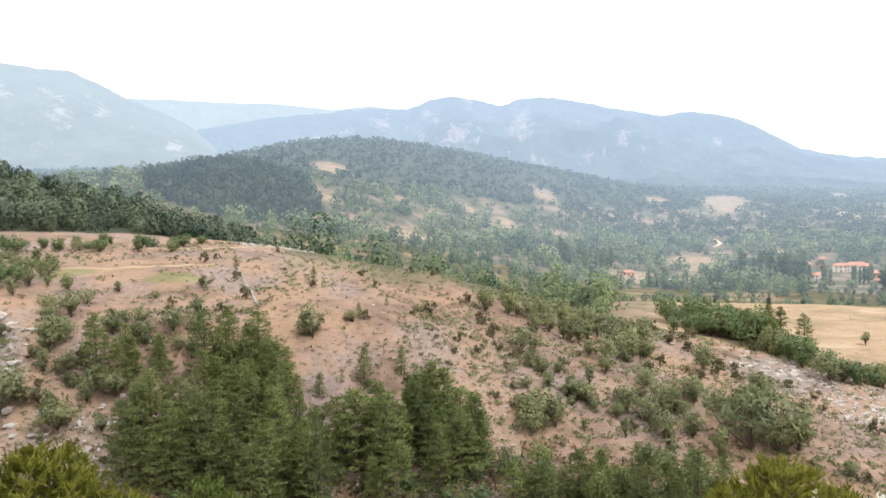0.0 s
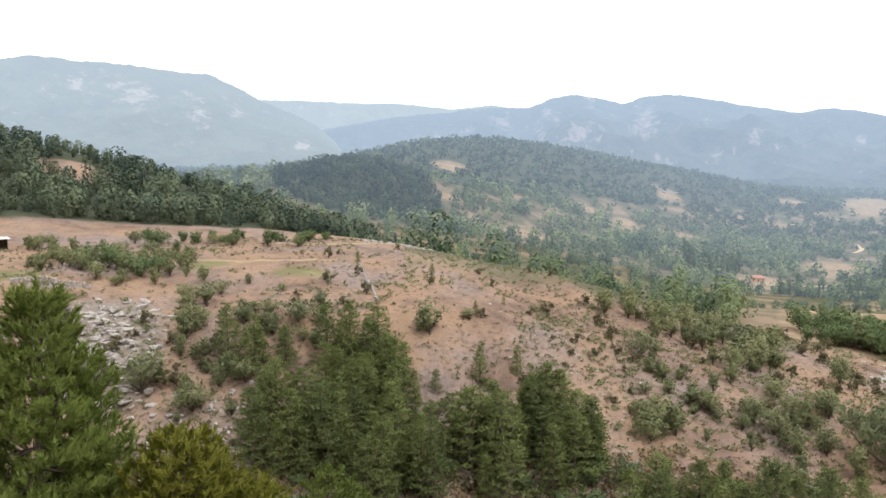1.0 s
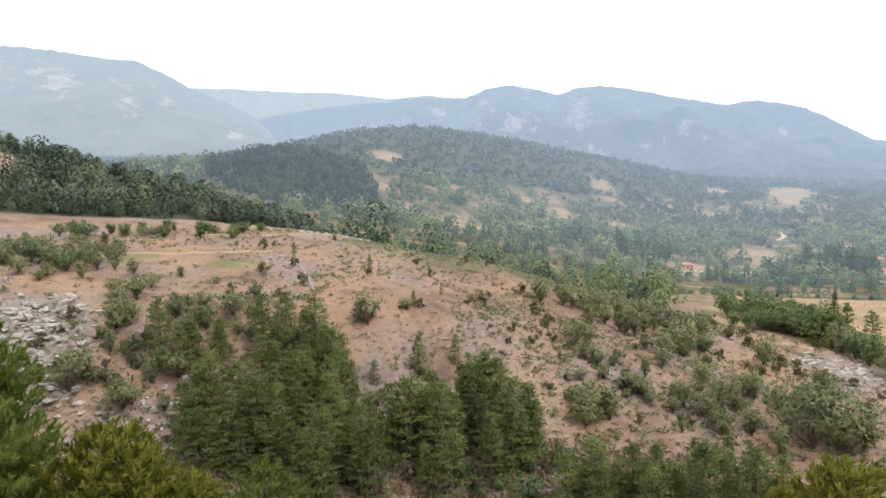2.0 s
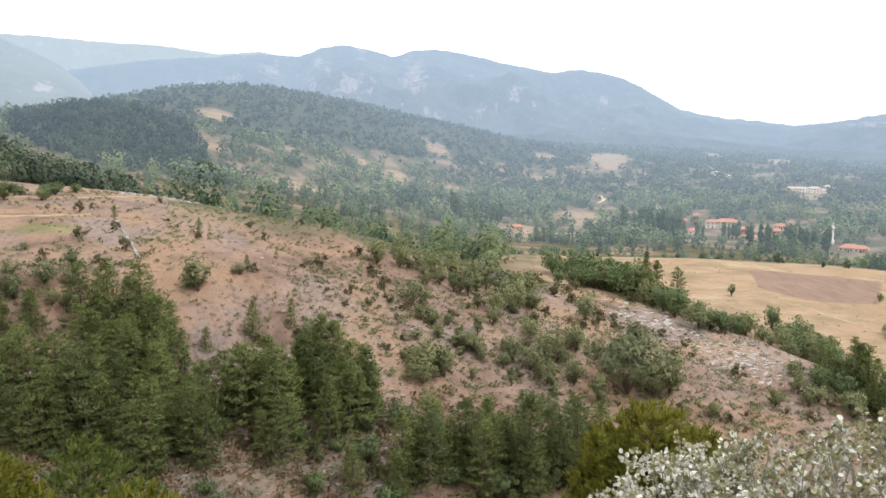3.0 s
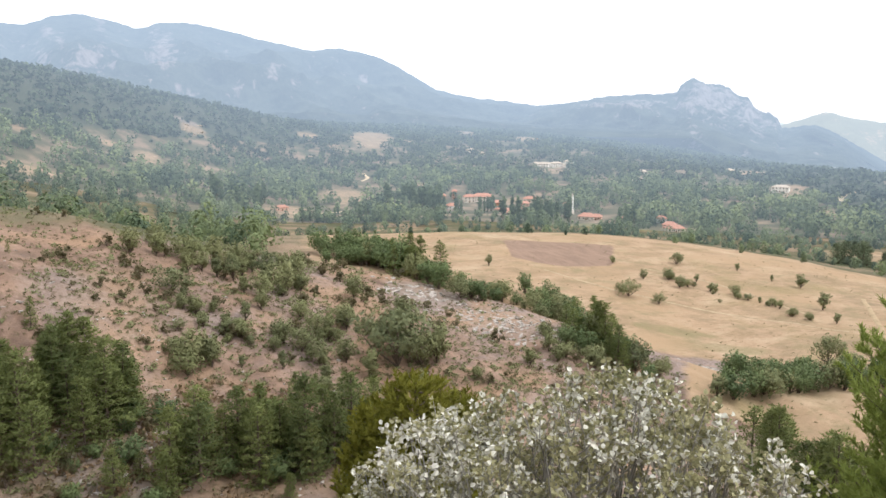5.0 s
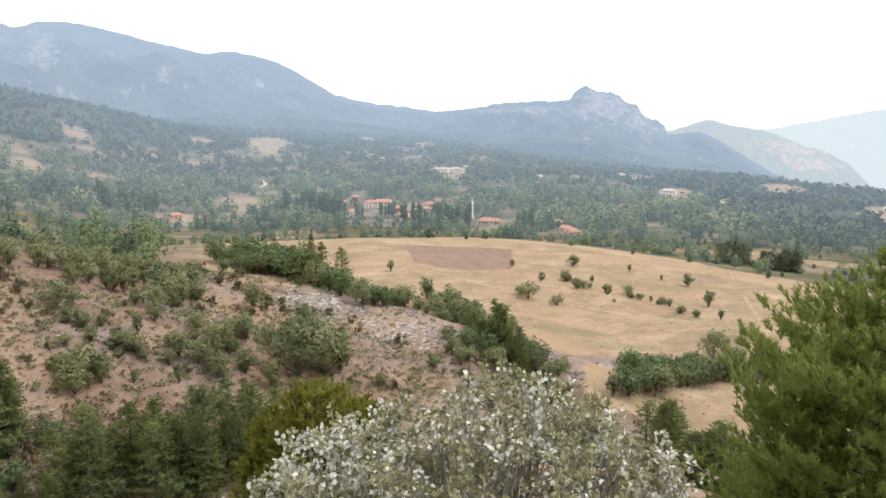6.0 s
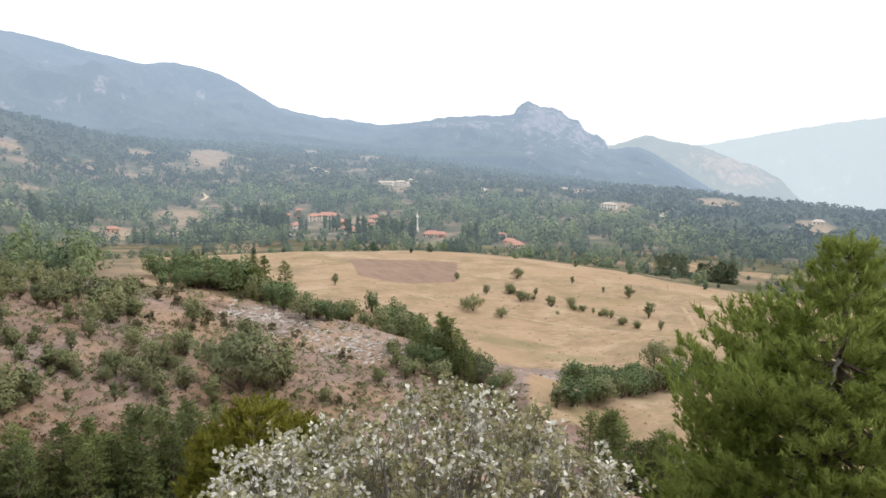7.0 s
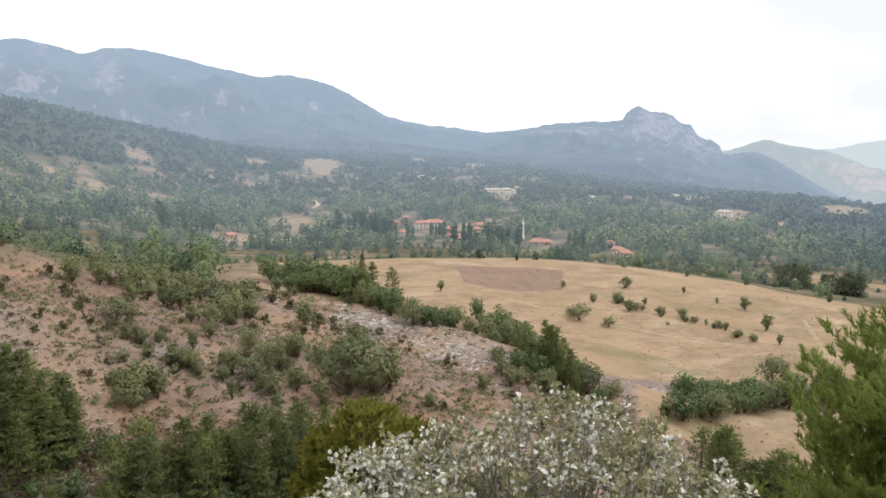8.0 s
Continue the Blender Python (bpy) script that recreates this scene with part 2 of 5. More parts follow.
def foliage(name, dark, light, tint, gleam=0.2, through_light=0.42, patch_size=1.7, patch_gain=0.5, air=None, amount=0.0, toned=False, apart=0.56):
    """Leaves that vary leaf by leaf and plant by plant, with haze painted in where an amount is given."""
    m, n, l, p = nodes_of(name)
    geo, info = n.new("ShaderNodeNewGeometry"), n.new("ShaderNodeObjectInfo")
    low, high = (0.32, 0.68) if toned else (0.5 - apart / 2, 0.5 + apart / 2)
    leaf = ramp(n, l, geo.outputs["Random Per Island"], *((s, tuple(a + (b - a) * k for a, b in zip(dark, light))) for s, k in ((0.0, low), (1.0, high))))
    plant = mix(n, l, calc(n, l, "MULTIPLY", info.outputs["Random"], 0.55), leaf, tint)
    plant = mix(n, l, 1.0, plant, ramp(n, l, info.outputs["Random"], (0.0, (0.66, 0.70, 0.74)), (0.35, (1.12, 1.10, 1.0)), (0.6, (0.84, 0.86, 0.84)), (1.0, (1.22, 1.20, 1.12))), "MULTIPLY")
    patch = mix(n, l, ramp(n, l, noise_node(n, l, patch_size, 2), (0.38, (0, 0, 0)), (0.66, (patch_gain,) * 3)), plant, light)
    if toned:
        tone = n.new("ShaderNodeAttribute")
        tone.attribute_name = "tone"
        patch = mix(n, l, 1.0, patch, ramp(n, l, tone.outputs["Fac"], (0.0, (0.42, 0.50, 0.56)), (0.45, (0.82, 0.85, 0.86)), (1.0, (1.18, 1.16, 1.02))), "MULTIPLY")
    l.new(patch, p.inputs["Base Color"])
    p.inputs["Roughness"].default_value = 0.65
    p.inputs["Specular IOR Level"].default_value = gleam
    tr = n.new("ShaderNodeBsdfTranslucent")
    l.new(patch, tr.inputs["Color"])
    sh = n.new("ShaderNodeMixShader")
    sh.inputs[0].default_value = through_light
    l.new(p.outputs[0], sh.inputs[1])
    l.new(tr.outputs[0], sh.inputs[2])
    l.new(sh.outputs[0], n["Material Output"].inputs["Surface"])
    paint_haze(n, l, sh.outputs[0], air, amount)
    return m


def paint_haze(n, l, shader, air, amount):
    """Paints haze: mixes emission of the air's tint over a surface, more with its distance. amount is its share at
    three kilometres.
    """
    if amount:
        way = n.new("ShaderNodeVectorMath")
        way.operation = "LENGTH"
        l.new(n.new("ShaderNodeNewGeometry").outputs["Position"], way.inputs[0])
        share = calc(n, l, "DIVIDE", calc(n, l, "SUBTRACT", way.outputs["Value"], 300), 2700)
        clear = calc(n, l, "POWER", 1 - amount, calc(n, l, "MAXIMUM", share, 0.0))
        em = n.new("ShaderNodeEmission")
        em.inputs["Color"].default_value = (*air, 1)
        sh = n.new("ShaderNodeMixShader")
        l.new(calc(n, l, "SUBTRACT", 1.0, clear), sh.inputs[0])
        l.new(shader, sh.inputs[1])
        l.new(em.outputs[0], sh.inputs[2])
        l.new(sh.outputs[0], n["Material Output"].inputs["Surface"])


def land_material(name, air=None, amount=0.0):
    """Dry hillside, scree, rock, fields and valley floor, by masks on the ground, with painted haze where an amount is
    given.
    """
    m, n, l, p = nodes_of(name)
    a, b = n.new("ShaderNodeAttribute"), n.new("ShaderNodeAttribute")
    a.attribute_name, b.attribute_name = "cover", "cover_more"
    sa, sb = n.new("ShaderNodeSeparateColor"), n.new("ShaderNodeSeparateColor")
    l.new(a.outputs["Color"], sa.inputs[0])
    l.new(b.outputs["Color"], sb.inputs[0])
    fine, mid, broad = noise_node(n, l, 0.8, 6, 0.7), noise_node(n, l, 5, 6, 0.65), noise_node(n, l, 26, 5)
    soil = ramp(n, l, mid, (0.30, (0.105, 0.074, 0.060)), (0.5, (0.212, 0.140, 0.106)), (0.70, (0.310, 0.212, 0.160)))
    grey = ramp(n, l, fine, (0.32, (0.15, 0.122, 0.118)), (0.68, (0.36, 0.30, 0.285)))
    soil = mix(n, l, calc(n, l, "MULTIPLY", ramp(n, l, broad, (0.42, (0, 0, 0)), (0.56, (1, 1, 1))), 0.6), soil, grey)
    soil = mix(n, l, ramp(n, l, noise_node(n, l, 17, 6, 0.65), (0.46, (0, 0, 0)), (0.60, (0.75, 0.75, 0.75))), soil, (0.325, 0.212, 0.138))
    grit = noise_node(n, l, 0.22, 5, 0.75)
    soil = mix(n, l, ramp(n, l, grit, (0.55, (0, 0, 0)), (0.70, (0.65, 0.65, 0.65))), soil, (0.35, 0.265, 0.195))
    soil = mix(n, l, ramp(n, l, grit, (0.30, (0.6, 0.6, 0.6)), (0.44, (0, 0, 0))), soil, (0.085, 0.062, 0.045))
    soil = mix(n, l, ramp(n, l, fine, (0.36, (0.7, 0.7, 0.7)), (0.45, (0, 0, 0))), soil, (0.10, 0.085, 0.045))

    def blend(base, channel, colour):
        e = n.new("ShaderNodeMapRange")
        e.inputs["From Min"].default_value, e.inputs["From Max"].default_value = 0.62, 0.98
        l.new(calc(n, l, "ADD", channel, calc(n, l, "MULTIPLY", mid, 0.6)), e.inputs["Value"])
        return mix(n, l, e.outputs["Result"], base, colour)

    furrow = noise_node(n, l, 1.1, 7, 0.75, stretch=(0.4, 1, 1))
    straw = ramp(n, l, noise_node(n, l, 14, 6, 0.65), (0.30, (0.215, 0.165, 0.105)), (0.5, (0.348, 0.244, 0.162)), (0.70, (0.435, 0.332, 0.230)))
    straw = mix(n, l, ramp(n, l, furrow, (0.36, (0.55, 0.55, 0.55)), (0.47, (0, 0, 0))), straw, (0.18, 0.135, 0.075))
    straw = mix(n, l, ramp(n, l, noise_node(n, l, 7, 6, 0.7, stretch=(0.5, 1, 1)), (0.34, (0.6, 0.6, 0.6)), (0.5, (0, 0, 0))), straw, (0.22, 0.16, 0.095))
    straw = mix(n, l, ramp(n, l, broad, (0.30, (0.55, 0.55, 0.55)), (0.46, (0, 0, 0))), straw, (0.21, 0.18, 0.085))
    straw = mix(n, l, ramp(n, l, noise_node(n, l, 45, 5), (0.47, (0, 0, 0)), (0.60, (0.8, 0.8, 0.8))), straw, (0.345, 0.240, 0.152))
    straw = mix(n, l, ramp(n, l, noise_node(n, l, 9, 8, 0.75), (0.52, (0, 0, 0)), (0.66, (0.6, 0.6, 0.6))), straw, (0.20, 0.175, 0.10))
    ploughed = ramp(n, l, noise_node(n, l, 3.0, 7, 0.7, stretch=(1, 0.25, 1)), (0.3, (0.19, 0.13, 0.10)), (0.7, (0.29, 0.20, 0.15)))
    green = ramp(n, l, mid, (0.3, (0.13, 0.125, 0.062)), (0.7, (0.235, 0.205, 0.11)))
    stones = ramp(n, l, noise_node(n, l, 1.6, 8, 0.75), (0.34, (0.13, 0.105, 0.085)), (0.52, (0.24, 0.20, 0.17)), (0.72, (0.37, 0.335, 0.305)))
    valley = ramp(n, l, noise_node(n, l, 40, 6, 0.6), (0.32, (0.065, 0.076, 0.042)), (0.50, (0.115, 0.105, 0.064)), (0.64, (0.25, 0.185, 0.13)))
    forest = ramp(n, l, mid, (0.3, (0.045, 0.058, 0.038)), (0.7, (0.078, 0.084, 0.055)))
    c = blend(soil, sb.outputs["Green"], valley)
    c = blend(c, sa.outputs["Red"], straw)
    c = blend(c, sa.outputs["Green"], ploughed)
    c = blend(c, sa.outputs["Blue"], green)
    c = blend(c, sb.outputs["Blue"], forest)
    c = blend(c, sb.outputs["Red"], stones)
    l.new(c, p.inputs["Base Color"])
    p.inputs["Roughness"].default_value = 0.95
    p.inputs["Specular IOR Level"].default_value = 0.1
    bump(n, l, p, fine, 0.5, 0.25)
    paint_haze(n, l, p.outputs[0], air, amount)
    return m


def mountain_material(name, woods, woods_light, rock, air, amount):
    """Far slopes: woods and bare fractured rock, with haze painted over them as emission."""
    m, n, l, p = nodes_of(name)
    at = n.new("ShaderNodeAttribute")
    at.attribute_name = "rock"
    trees = ramp(n, l, noise_node(n, l, 26, 8, 0.8), (0.36, woods), (0.66, woods_light))
    trees = mix(n, l, ramp(n, l, noise_node(n, l, 190, 6, 0.65), (0.44, (0, 0, 0)), (0.64, (0.65, 0.65, 0.65))), trees, tuple(1.3 * v for v in woods_light))
    trees = mix(n, l, ramp(n, l, noise_node(n, l, 95, 7, 0.7, stretch=(1, 1, 0.5)), (0.36, (0.6, 0.6, 0.6)), (0.48, (0, 0, 0))), trees, tuple(0.7 * v for v in woods))
    stone = ramp(n, l, noise_node(n, l, 24, 8, 0.75, stretch=(1, 1, 0.16)), (0.36, tuple(0.28 * v for v in rock)), (0.50, tuple(0.75 * v for v in rock)), (0.64, rock))
    e = n.new("ShaderNodeMapRange")
    e.inputs["From Min"].default_value, e.inputs["From Max"].default_value = 2.20, 2.55
    spread = calc(n, l, "MULTIPLY", noise_node(n, l, 46, 9, 0.72, stretch=(1, 1, 0.38)), 3.7)
    l.new(calc(n, l, "ADD", calc(n, l, "MULTIPLY", at.outputs["Fac"], 0.92), spread), e.inputs["Value"])
    l.new(mix(n, l, e.outputs["Result"], trees, stone), p.inputs["Base Color"])
    p.inputs["Roughness"].default_value = 1.0
    p.inputs["Specular IOR Level"].default_value = 0.0
    bump(n, l, p, noise_node(n, l, 16, 7, 0.75), 0.9, 14)
    paint_haze(n, l, p.outputs[0], air, amount)
    return m


# tint and strength of the haze painted into the far materials as emission
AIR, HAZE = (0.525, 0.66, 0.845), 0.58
LAND_MAT = land_material("land")
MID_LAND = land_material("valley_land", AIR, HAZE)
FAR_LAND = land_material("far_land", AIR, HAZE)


# ---- the ground: one sheet from underfoot to the horizon ----
def build_ground():
    front = np.arange(-48, 74.01, 0.36)
    rest = np.arange(74.01 + 4, 312 - 2, 6.0)
    bearings = np.concatenate([front, [74.5], rest, [312]])
    steps = np.concatenate([np.linspace(0.0, 60, 26), np.linspace(61.5, 215, 140), np.linspace(217, 340, 70), np.geomspace(344, 2400, 96), np.geomspace(2500, 4950, 12)])
    A, D = np.meshgrid(bearings, steps, indexing="ij")
    x, y = polar(A, D)
    z = height(x.ravel(), y.ravel()).reshape(x.shape)
    me = mesh_of("ground", np.stack([x, y, z], -1).reshape(-1, 3), grid_faces(*A.shape)[:, ::-1], LAND_MAT, True)
    me.materials.append(MID_LAND)
    me.materials.append(FAR_LAND)
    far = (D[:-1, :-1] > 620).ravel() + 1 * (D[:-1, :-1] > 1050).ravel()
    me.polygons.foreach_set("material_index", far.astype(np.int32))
    b, d = ((A + 180) % 360 - 180).ravel(), D.ravel()
    cover, more = covers(b, d, x.ravel(), y.ravel())
    for name, rgb in (("cover", cover), ("cover_more", more)):
        me.color_attributes.new(name, "FLOAT_COLOR", "POINT").data.foreach_set("color", np.concatenate([rgb, np.ones((len(rgb), 1))], 1).astype(np.float32).ravel())
    return tagged(new("ground", me), "dry stony hillside with mown fields falling to a wooded valley", "ground", kind="structure")


def blob(b, d, at, far, wide, deep):
    """A soft round patch on the ground: bearing, distance, half sizes in degrees and metres."""
    return np.clip(1.35 - ((b - at) / wide) ** 2 - ((d - far) / deep) ** 2, 0, 1)


def clearings(b, d):
    """Small fields and bare patches told apart in the valley."""
    spots = ((20.2, 1560, 1.9, 260), (47.1, 1340, 1.8, 110), (50.1, 985, 1.9, 110), (63.1, 930, 1.8, 90), (57.0, 1170, 1.6, 100), (52.4, 785, 1.2, 60), (55.3, 492, 3.6, 58), (60, 470, 3.0, 24), (27.4, 1960, 1.2, 120),
             (14.0, 712, 2.5, 60), (18.2, 865, 2.4, 95), (19.1, 697, 2.0, 24), (33.5, 1190, 1.6, 110), (31.7, 1890, 1.4, 150), (40.3, 1172, 0.8, 30), (-8.4, 792, 1.5, 24), (-6.0, 832, 0.9, 18), (-3.2, 910, 0.7, 18), (2.4, 1005, 1.3, 24),
             (4.5, 970, 1.3, 80), (6.5, 930, 1.0, 24), (-8.3, 985, 1.6, 50), (7.6, 1262, 1.0, 48), (-2.8, 727, 2.6, 48), (-9.1, 705, 1.1, 14), (15.6, 1452, 1.0, 50), (8.5, 800, 1.2, 20), (24.2, 985, 1.4, 30), (44.5, 860, 1.2, 24), (21, 356, 5, 8))
    return np.maximum.reduce([blob(b, d, *s) for s in spots])


def hill_gap(b, d):
    """A bare stony gap in the pine wood."""
    return blob(b, d, -34.5, 290, 2.6, 12)


def wood_edge(b):
    """Distance at which the closed pine woods of the far slopes begin."""
    return np.interp(b, [-24, -10, -5.4, 0.3, 8, 13, 17, 22, 30, 36, 45, 50, 54, 60, 70], [840, 805, 865, 1030, 1200, 1330, 1420, 1600, 1750, 1650, 1250, 1000, 740, 650, 620])


def covers(b, d, x, y):
    ds, _ = lines_at(b)
    crest, rim = ds[:, 6], ds[:, 8]
    open_land = np.clip(-0.22 - 2.2 * fbm(x, y, 70, 81), 0, 0.8) * (d > 380) * (d < 1700)
    straw = np.maximum.reduce([field_mask(b, d), 0.6 * clearings(b, d), 0.65 * open_land])
    plough = np.clip((b - 30.2 + (d - 285) * 0.02) / 0.5, 0, 1) * np.clip((38.6 - b) / 0.6, 0, 1) * np.clip((d - 262 - 6 * np.sin(b * 0.5)) / 4, 0, 1) * np.clip((306 - d) / 4, 0, 1)
    plough = np.maximum(plough, blob(b, d, -18, 176, 3.5, 5))
    green = np.maximum.reduce([0.5 * blob(b, d, 43, 200, 4, 5), 0.5 * blob(b, d, 47, 191, 4, 5), 0.8 * blob(b, d, -26.5, 150, 2.2, 4), 0.8 * blob(b, d, -19.5, 139, 2.6, 4), blob(b, d, -40.5, 152, 4.5, 8), 0.8 * blob(b, d, 36, 620, 6, 40)])
    rocks = np.maximum.reduce([0.75 * blob(b, d, -33.5, 118, 5.5, 14), blob(b, d, -27, 98, 6, 11) * 0.5, 0.42 * blob(b, d, 31, 147, 6, 12), blob(b, d, 24, 158, 4, 10) * 0.55,
                               0.8 * blob(b, d, -12.5, 188, 3, 10), blob(b, d, 45, 165, 3, 5), 0.7 * blob(b, d, 27.1, 1975, 1.2, 70), 0.7 * blob(b, d, 7.1, 1300, 1.2, 30), 0.6 * blob(b, d, 33.8, 1225, 1.6, 30), 0.8 * blob(b, d, -36, 139, 2.5, 3), 0.4 * blob(b, d, 3, 118, 9, 16), 0.35 * blob(b, d, -2, 95, 14, 12)])
    valley = np.clip((d - np.where(b < -12, 345, np.where(b < 13, crest + 18, rim + 36))) / 25, 0, 1)
    woods = np.clip((d - 232) / 10, 0, 1) * np.clip((-11 - b) / 4, 0, 1) * np.clip((420 - d) / 40, 0, 1)
    woods = np.maximum(woods, 0.42 * np.clip((104 - d) / 16, 0, 1) * np.clip((24 - b) / 5, 0, 1))
    woods = np.maximum(woods, np.clip((d - wood_edge(b) - 40 * fbm(x, y, 90, 85)) / 20, 0, 1))
    woods = np.maximum(woods, 1.0 * (((b + 15.4) / 6.3) ** 2 + ((d - 765) / 112) ** 2 < 1)) * (1 - clearings(b, d)) * (1 - hill_gap(b, d))
    return np.stack([straw, plough, green], 1), np.stack([rocks, valley, woods], 1)


ground = build_ground()


# ---- the mountains ----
def mountain(name, crest_line, far, near, foot_drop, material, label, jag=6.0, rocks=(), seed=1, detail=0.16, blur=0.35, crag=5.0, spurs=0.7):
    at, top = crest_line
    b = np.arange(at[0], at[-1], detail)
    s = np.concatenate([np.linspace(0, 1, 46), np.linspace(1.05, 1.5, 4)])
    B, S = np.meshgrid(b, s, indexing="ij")
    crest = along(B, at, top, blur)
    x0, y0 = polar(B, far)
    foot = np.minimum(foot_drop, crest - 60)
    D = near + (far - near) * S
    rise = np.where(S <= 1, S ** 1.25, 1 - (S - 1) * 1.2)
    x, y = polar(B, D)
    spur = ridged(x, y, 520, seed, 5)
    mid = np.clip(4 * S * (1 - S), 0, 1)
    z = foot + (crest - foot) * rise + mid * 0.30 * spurs * (crest - foot) * spur
    z += np.clip(S * 3, 0, 1) * jag * (fbm(x, y, 60, seed + 40, 3) + 0.8 * fbm(x, y, 18, seed + 50, 2))
    D = D - mid * 220 * spurs * spur
    mask, rise_angle = np.zeros(B.shape), np.degrees(np.arctan2(z - 1.6, D))
    for rb, rh, wb, wh, k in rocks:
        mask = np.maximum(mask, k * np.exp(-((B - rb) / wb) ** 2 - ((rise_angle - rh) / wh) ** 2))
    z += np.clip(mask * 1.6, 0, 1) * crag * ridged(x, y, 42, seed + 60, 3) * np.clip(S * 4, 0, 1)
    x, y = polar(B, D)
    me = mesh_of(name, np.stack([x, y, z], -1).reshape(-1, 3), grid_faces(*B.shape)[:, ::-1], material, True)
    me.attributes.new("rock", "FLOAT", "POINT").data.foreach_set("value", mask.astype(np.float32).ravel())
    return tagged(new(name, me), label, "mountain", kind="structure")


# each range carries its own painted haze: emission tint, then share
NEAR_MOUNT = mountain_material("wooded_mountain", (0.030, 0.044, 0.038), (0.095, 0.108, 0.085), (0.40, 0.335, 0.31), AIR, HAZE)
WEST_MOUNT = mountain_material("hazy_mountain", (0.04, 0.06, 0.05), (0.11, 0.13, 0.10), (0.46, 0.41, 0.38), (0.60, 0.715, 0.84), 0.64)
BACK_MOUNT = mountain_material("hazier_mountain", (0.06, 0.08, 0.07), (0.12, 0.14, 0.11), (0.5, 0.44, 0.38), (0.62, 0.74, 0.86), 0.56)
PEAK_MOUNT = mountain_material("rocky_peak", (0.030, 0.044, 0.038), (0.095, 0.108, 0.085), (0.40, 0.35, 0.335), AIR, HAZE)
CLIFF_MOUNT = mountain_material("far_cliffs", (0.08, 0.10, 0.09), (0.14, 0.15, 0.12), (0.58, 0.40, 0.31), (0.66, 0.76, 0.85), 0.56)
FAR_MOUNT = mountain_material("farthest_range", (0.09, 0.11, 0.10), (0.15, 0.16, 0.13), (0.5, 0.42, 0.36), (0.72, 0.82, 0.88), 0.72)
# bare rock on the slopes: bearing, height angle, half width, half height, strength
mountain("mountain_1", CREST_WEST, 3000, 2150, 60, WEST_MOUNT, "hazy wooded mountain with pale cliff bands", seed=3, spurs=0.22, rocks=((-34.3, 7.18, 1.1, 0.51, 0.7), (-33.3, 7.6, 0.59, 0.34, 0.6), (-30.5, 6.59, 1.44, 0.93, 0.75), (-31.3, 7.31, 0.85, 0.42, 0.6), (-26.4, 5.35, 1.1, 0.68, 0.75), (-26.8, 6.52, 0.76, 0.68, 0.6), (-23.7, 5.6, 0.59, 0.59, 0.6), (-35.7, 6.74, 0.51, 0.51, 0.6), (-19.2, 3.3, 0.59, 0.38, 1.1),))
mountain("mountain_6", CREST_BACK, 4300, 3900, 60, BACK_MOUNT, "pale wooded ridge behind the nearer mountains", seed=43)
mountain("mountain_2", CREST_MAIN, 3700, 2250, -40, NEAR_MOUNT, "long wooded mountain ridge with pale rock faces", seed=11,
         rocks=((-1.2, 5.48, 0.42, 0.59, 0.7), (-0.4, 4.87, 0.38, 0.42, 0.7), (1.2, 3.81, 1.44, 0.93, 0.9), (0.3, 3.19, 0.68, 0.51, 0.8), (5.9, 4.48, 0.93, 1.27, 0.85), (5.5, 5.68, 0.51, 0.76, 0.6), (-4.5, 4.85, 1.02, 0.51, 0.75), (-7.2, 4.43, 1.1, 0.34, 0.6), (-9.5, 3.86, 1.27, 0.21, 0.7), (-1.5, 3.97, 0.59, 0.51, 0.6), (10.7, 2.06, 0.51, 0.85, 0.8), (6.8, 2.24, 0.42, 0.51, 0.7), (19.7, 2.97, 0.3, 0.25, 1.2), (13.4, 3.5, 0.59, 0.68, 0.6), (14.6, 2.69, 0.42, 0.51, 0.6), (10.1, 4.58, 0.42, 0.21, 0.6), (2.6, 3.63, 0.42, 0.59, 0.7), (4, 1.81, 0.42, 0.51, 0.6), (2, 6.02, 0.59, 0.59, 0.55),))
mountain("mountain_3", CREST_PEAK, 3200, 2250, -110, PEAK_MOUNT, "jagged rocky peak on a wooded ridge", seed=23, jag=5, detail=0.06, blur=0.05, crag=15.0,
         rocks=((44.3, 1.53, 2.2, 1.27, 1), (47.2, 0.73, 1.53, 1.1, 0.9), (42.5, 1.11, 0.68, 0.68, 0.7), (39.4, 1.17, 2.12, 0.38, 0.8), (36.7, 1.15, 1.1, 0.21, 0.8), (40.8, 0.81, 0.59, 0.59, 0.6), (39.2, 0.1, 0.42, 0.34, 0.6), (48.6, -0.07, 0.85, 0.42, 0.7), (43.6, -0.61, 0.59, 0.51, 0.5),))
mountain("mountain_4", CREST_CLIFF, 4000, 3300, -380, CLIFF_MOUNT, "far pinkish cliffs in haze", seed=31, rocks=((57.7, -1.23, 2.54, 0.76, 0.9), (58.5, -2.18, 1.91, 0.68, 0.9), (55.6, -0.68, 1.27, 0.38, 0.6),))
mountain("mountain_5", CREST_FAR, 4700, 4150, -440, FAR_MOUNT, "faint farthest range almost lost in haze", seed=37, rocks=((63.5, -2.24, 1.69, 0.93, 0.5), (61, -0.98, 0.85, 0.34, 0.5),))


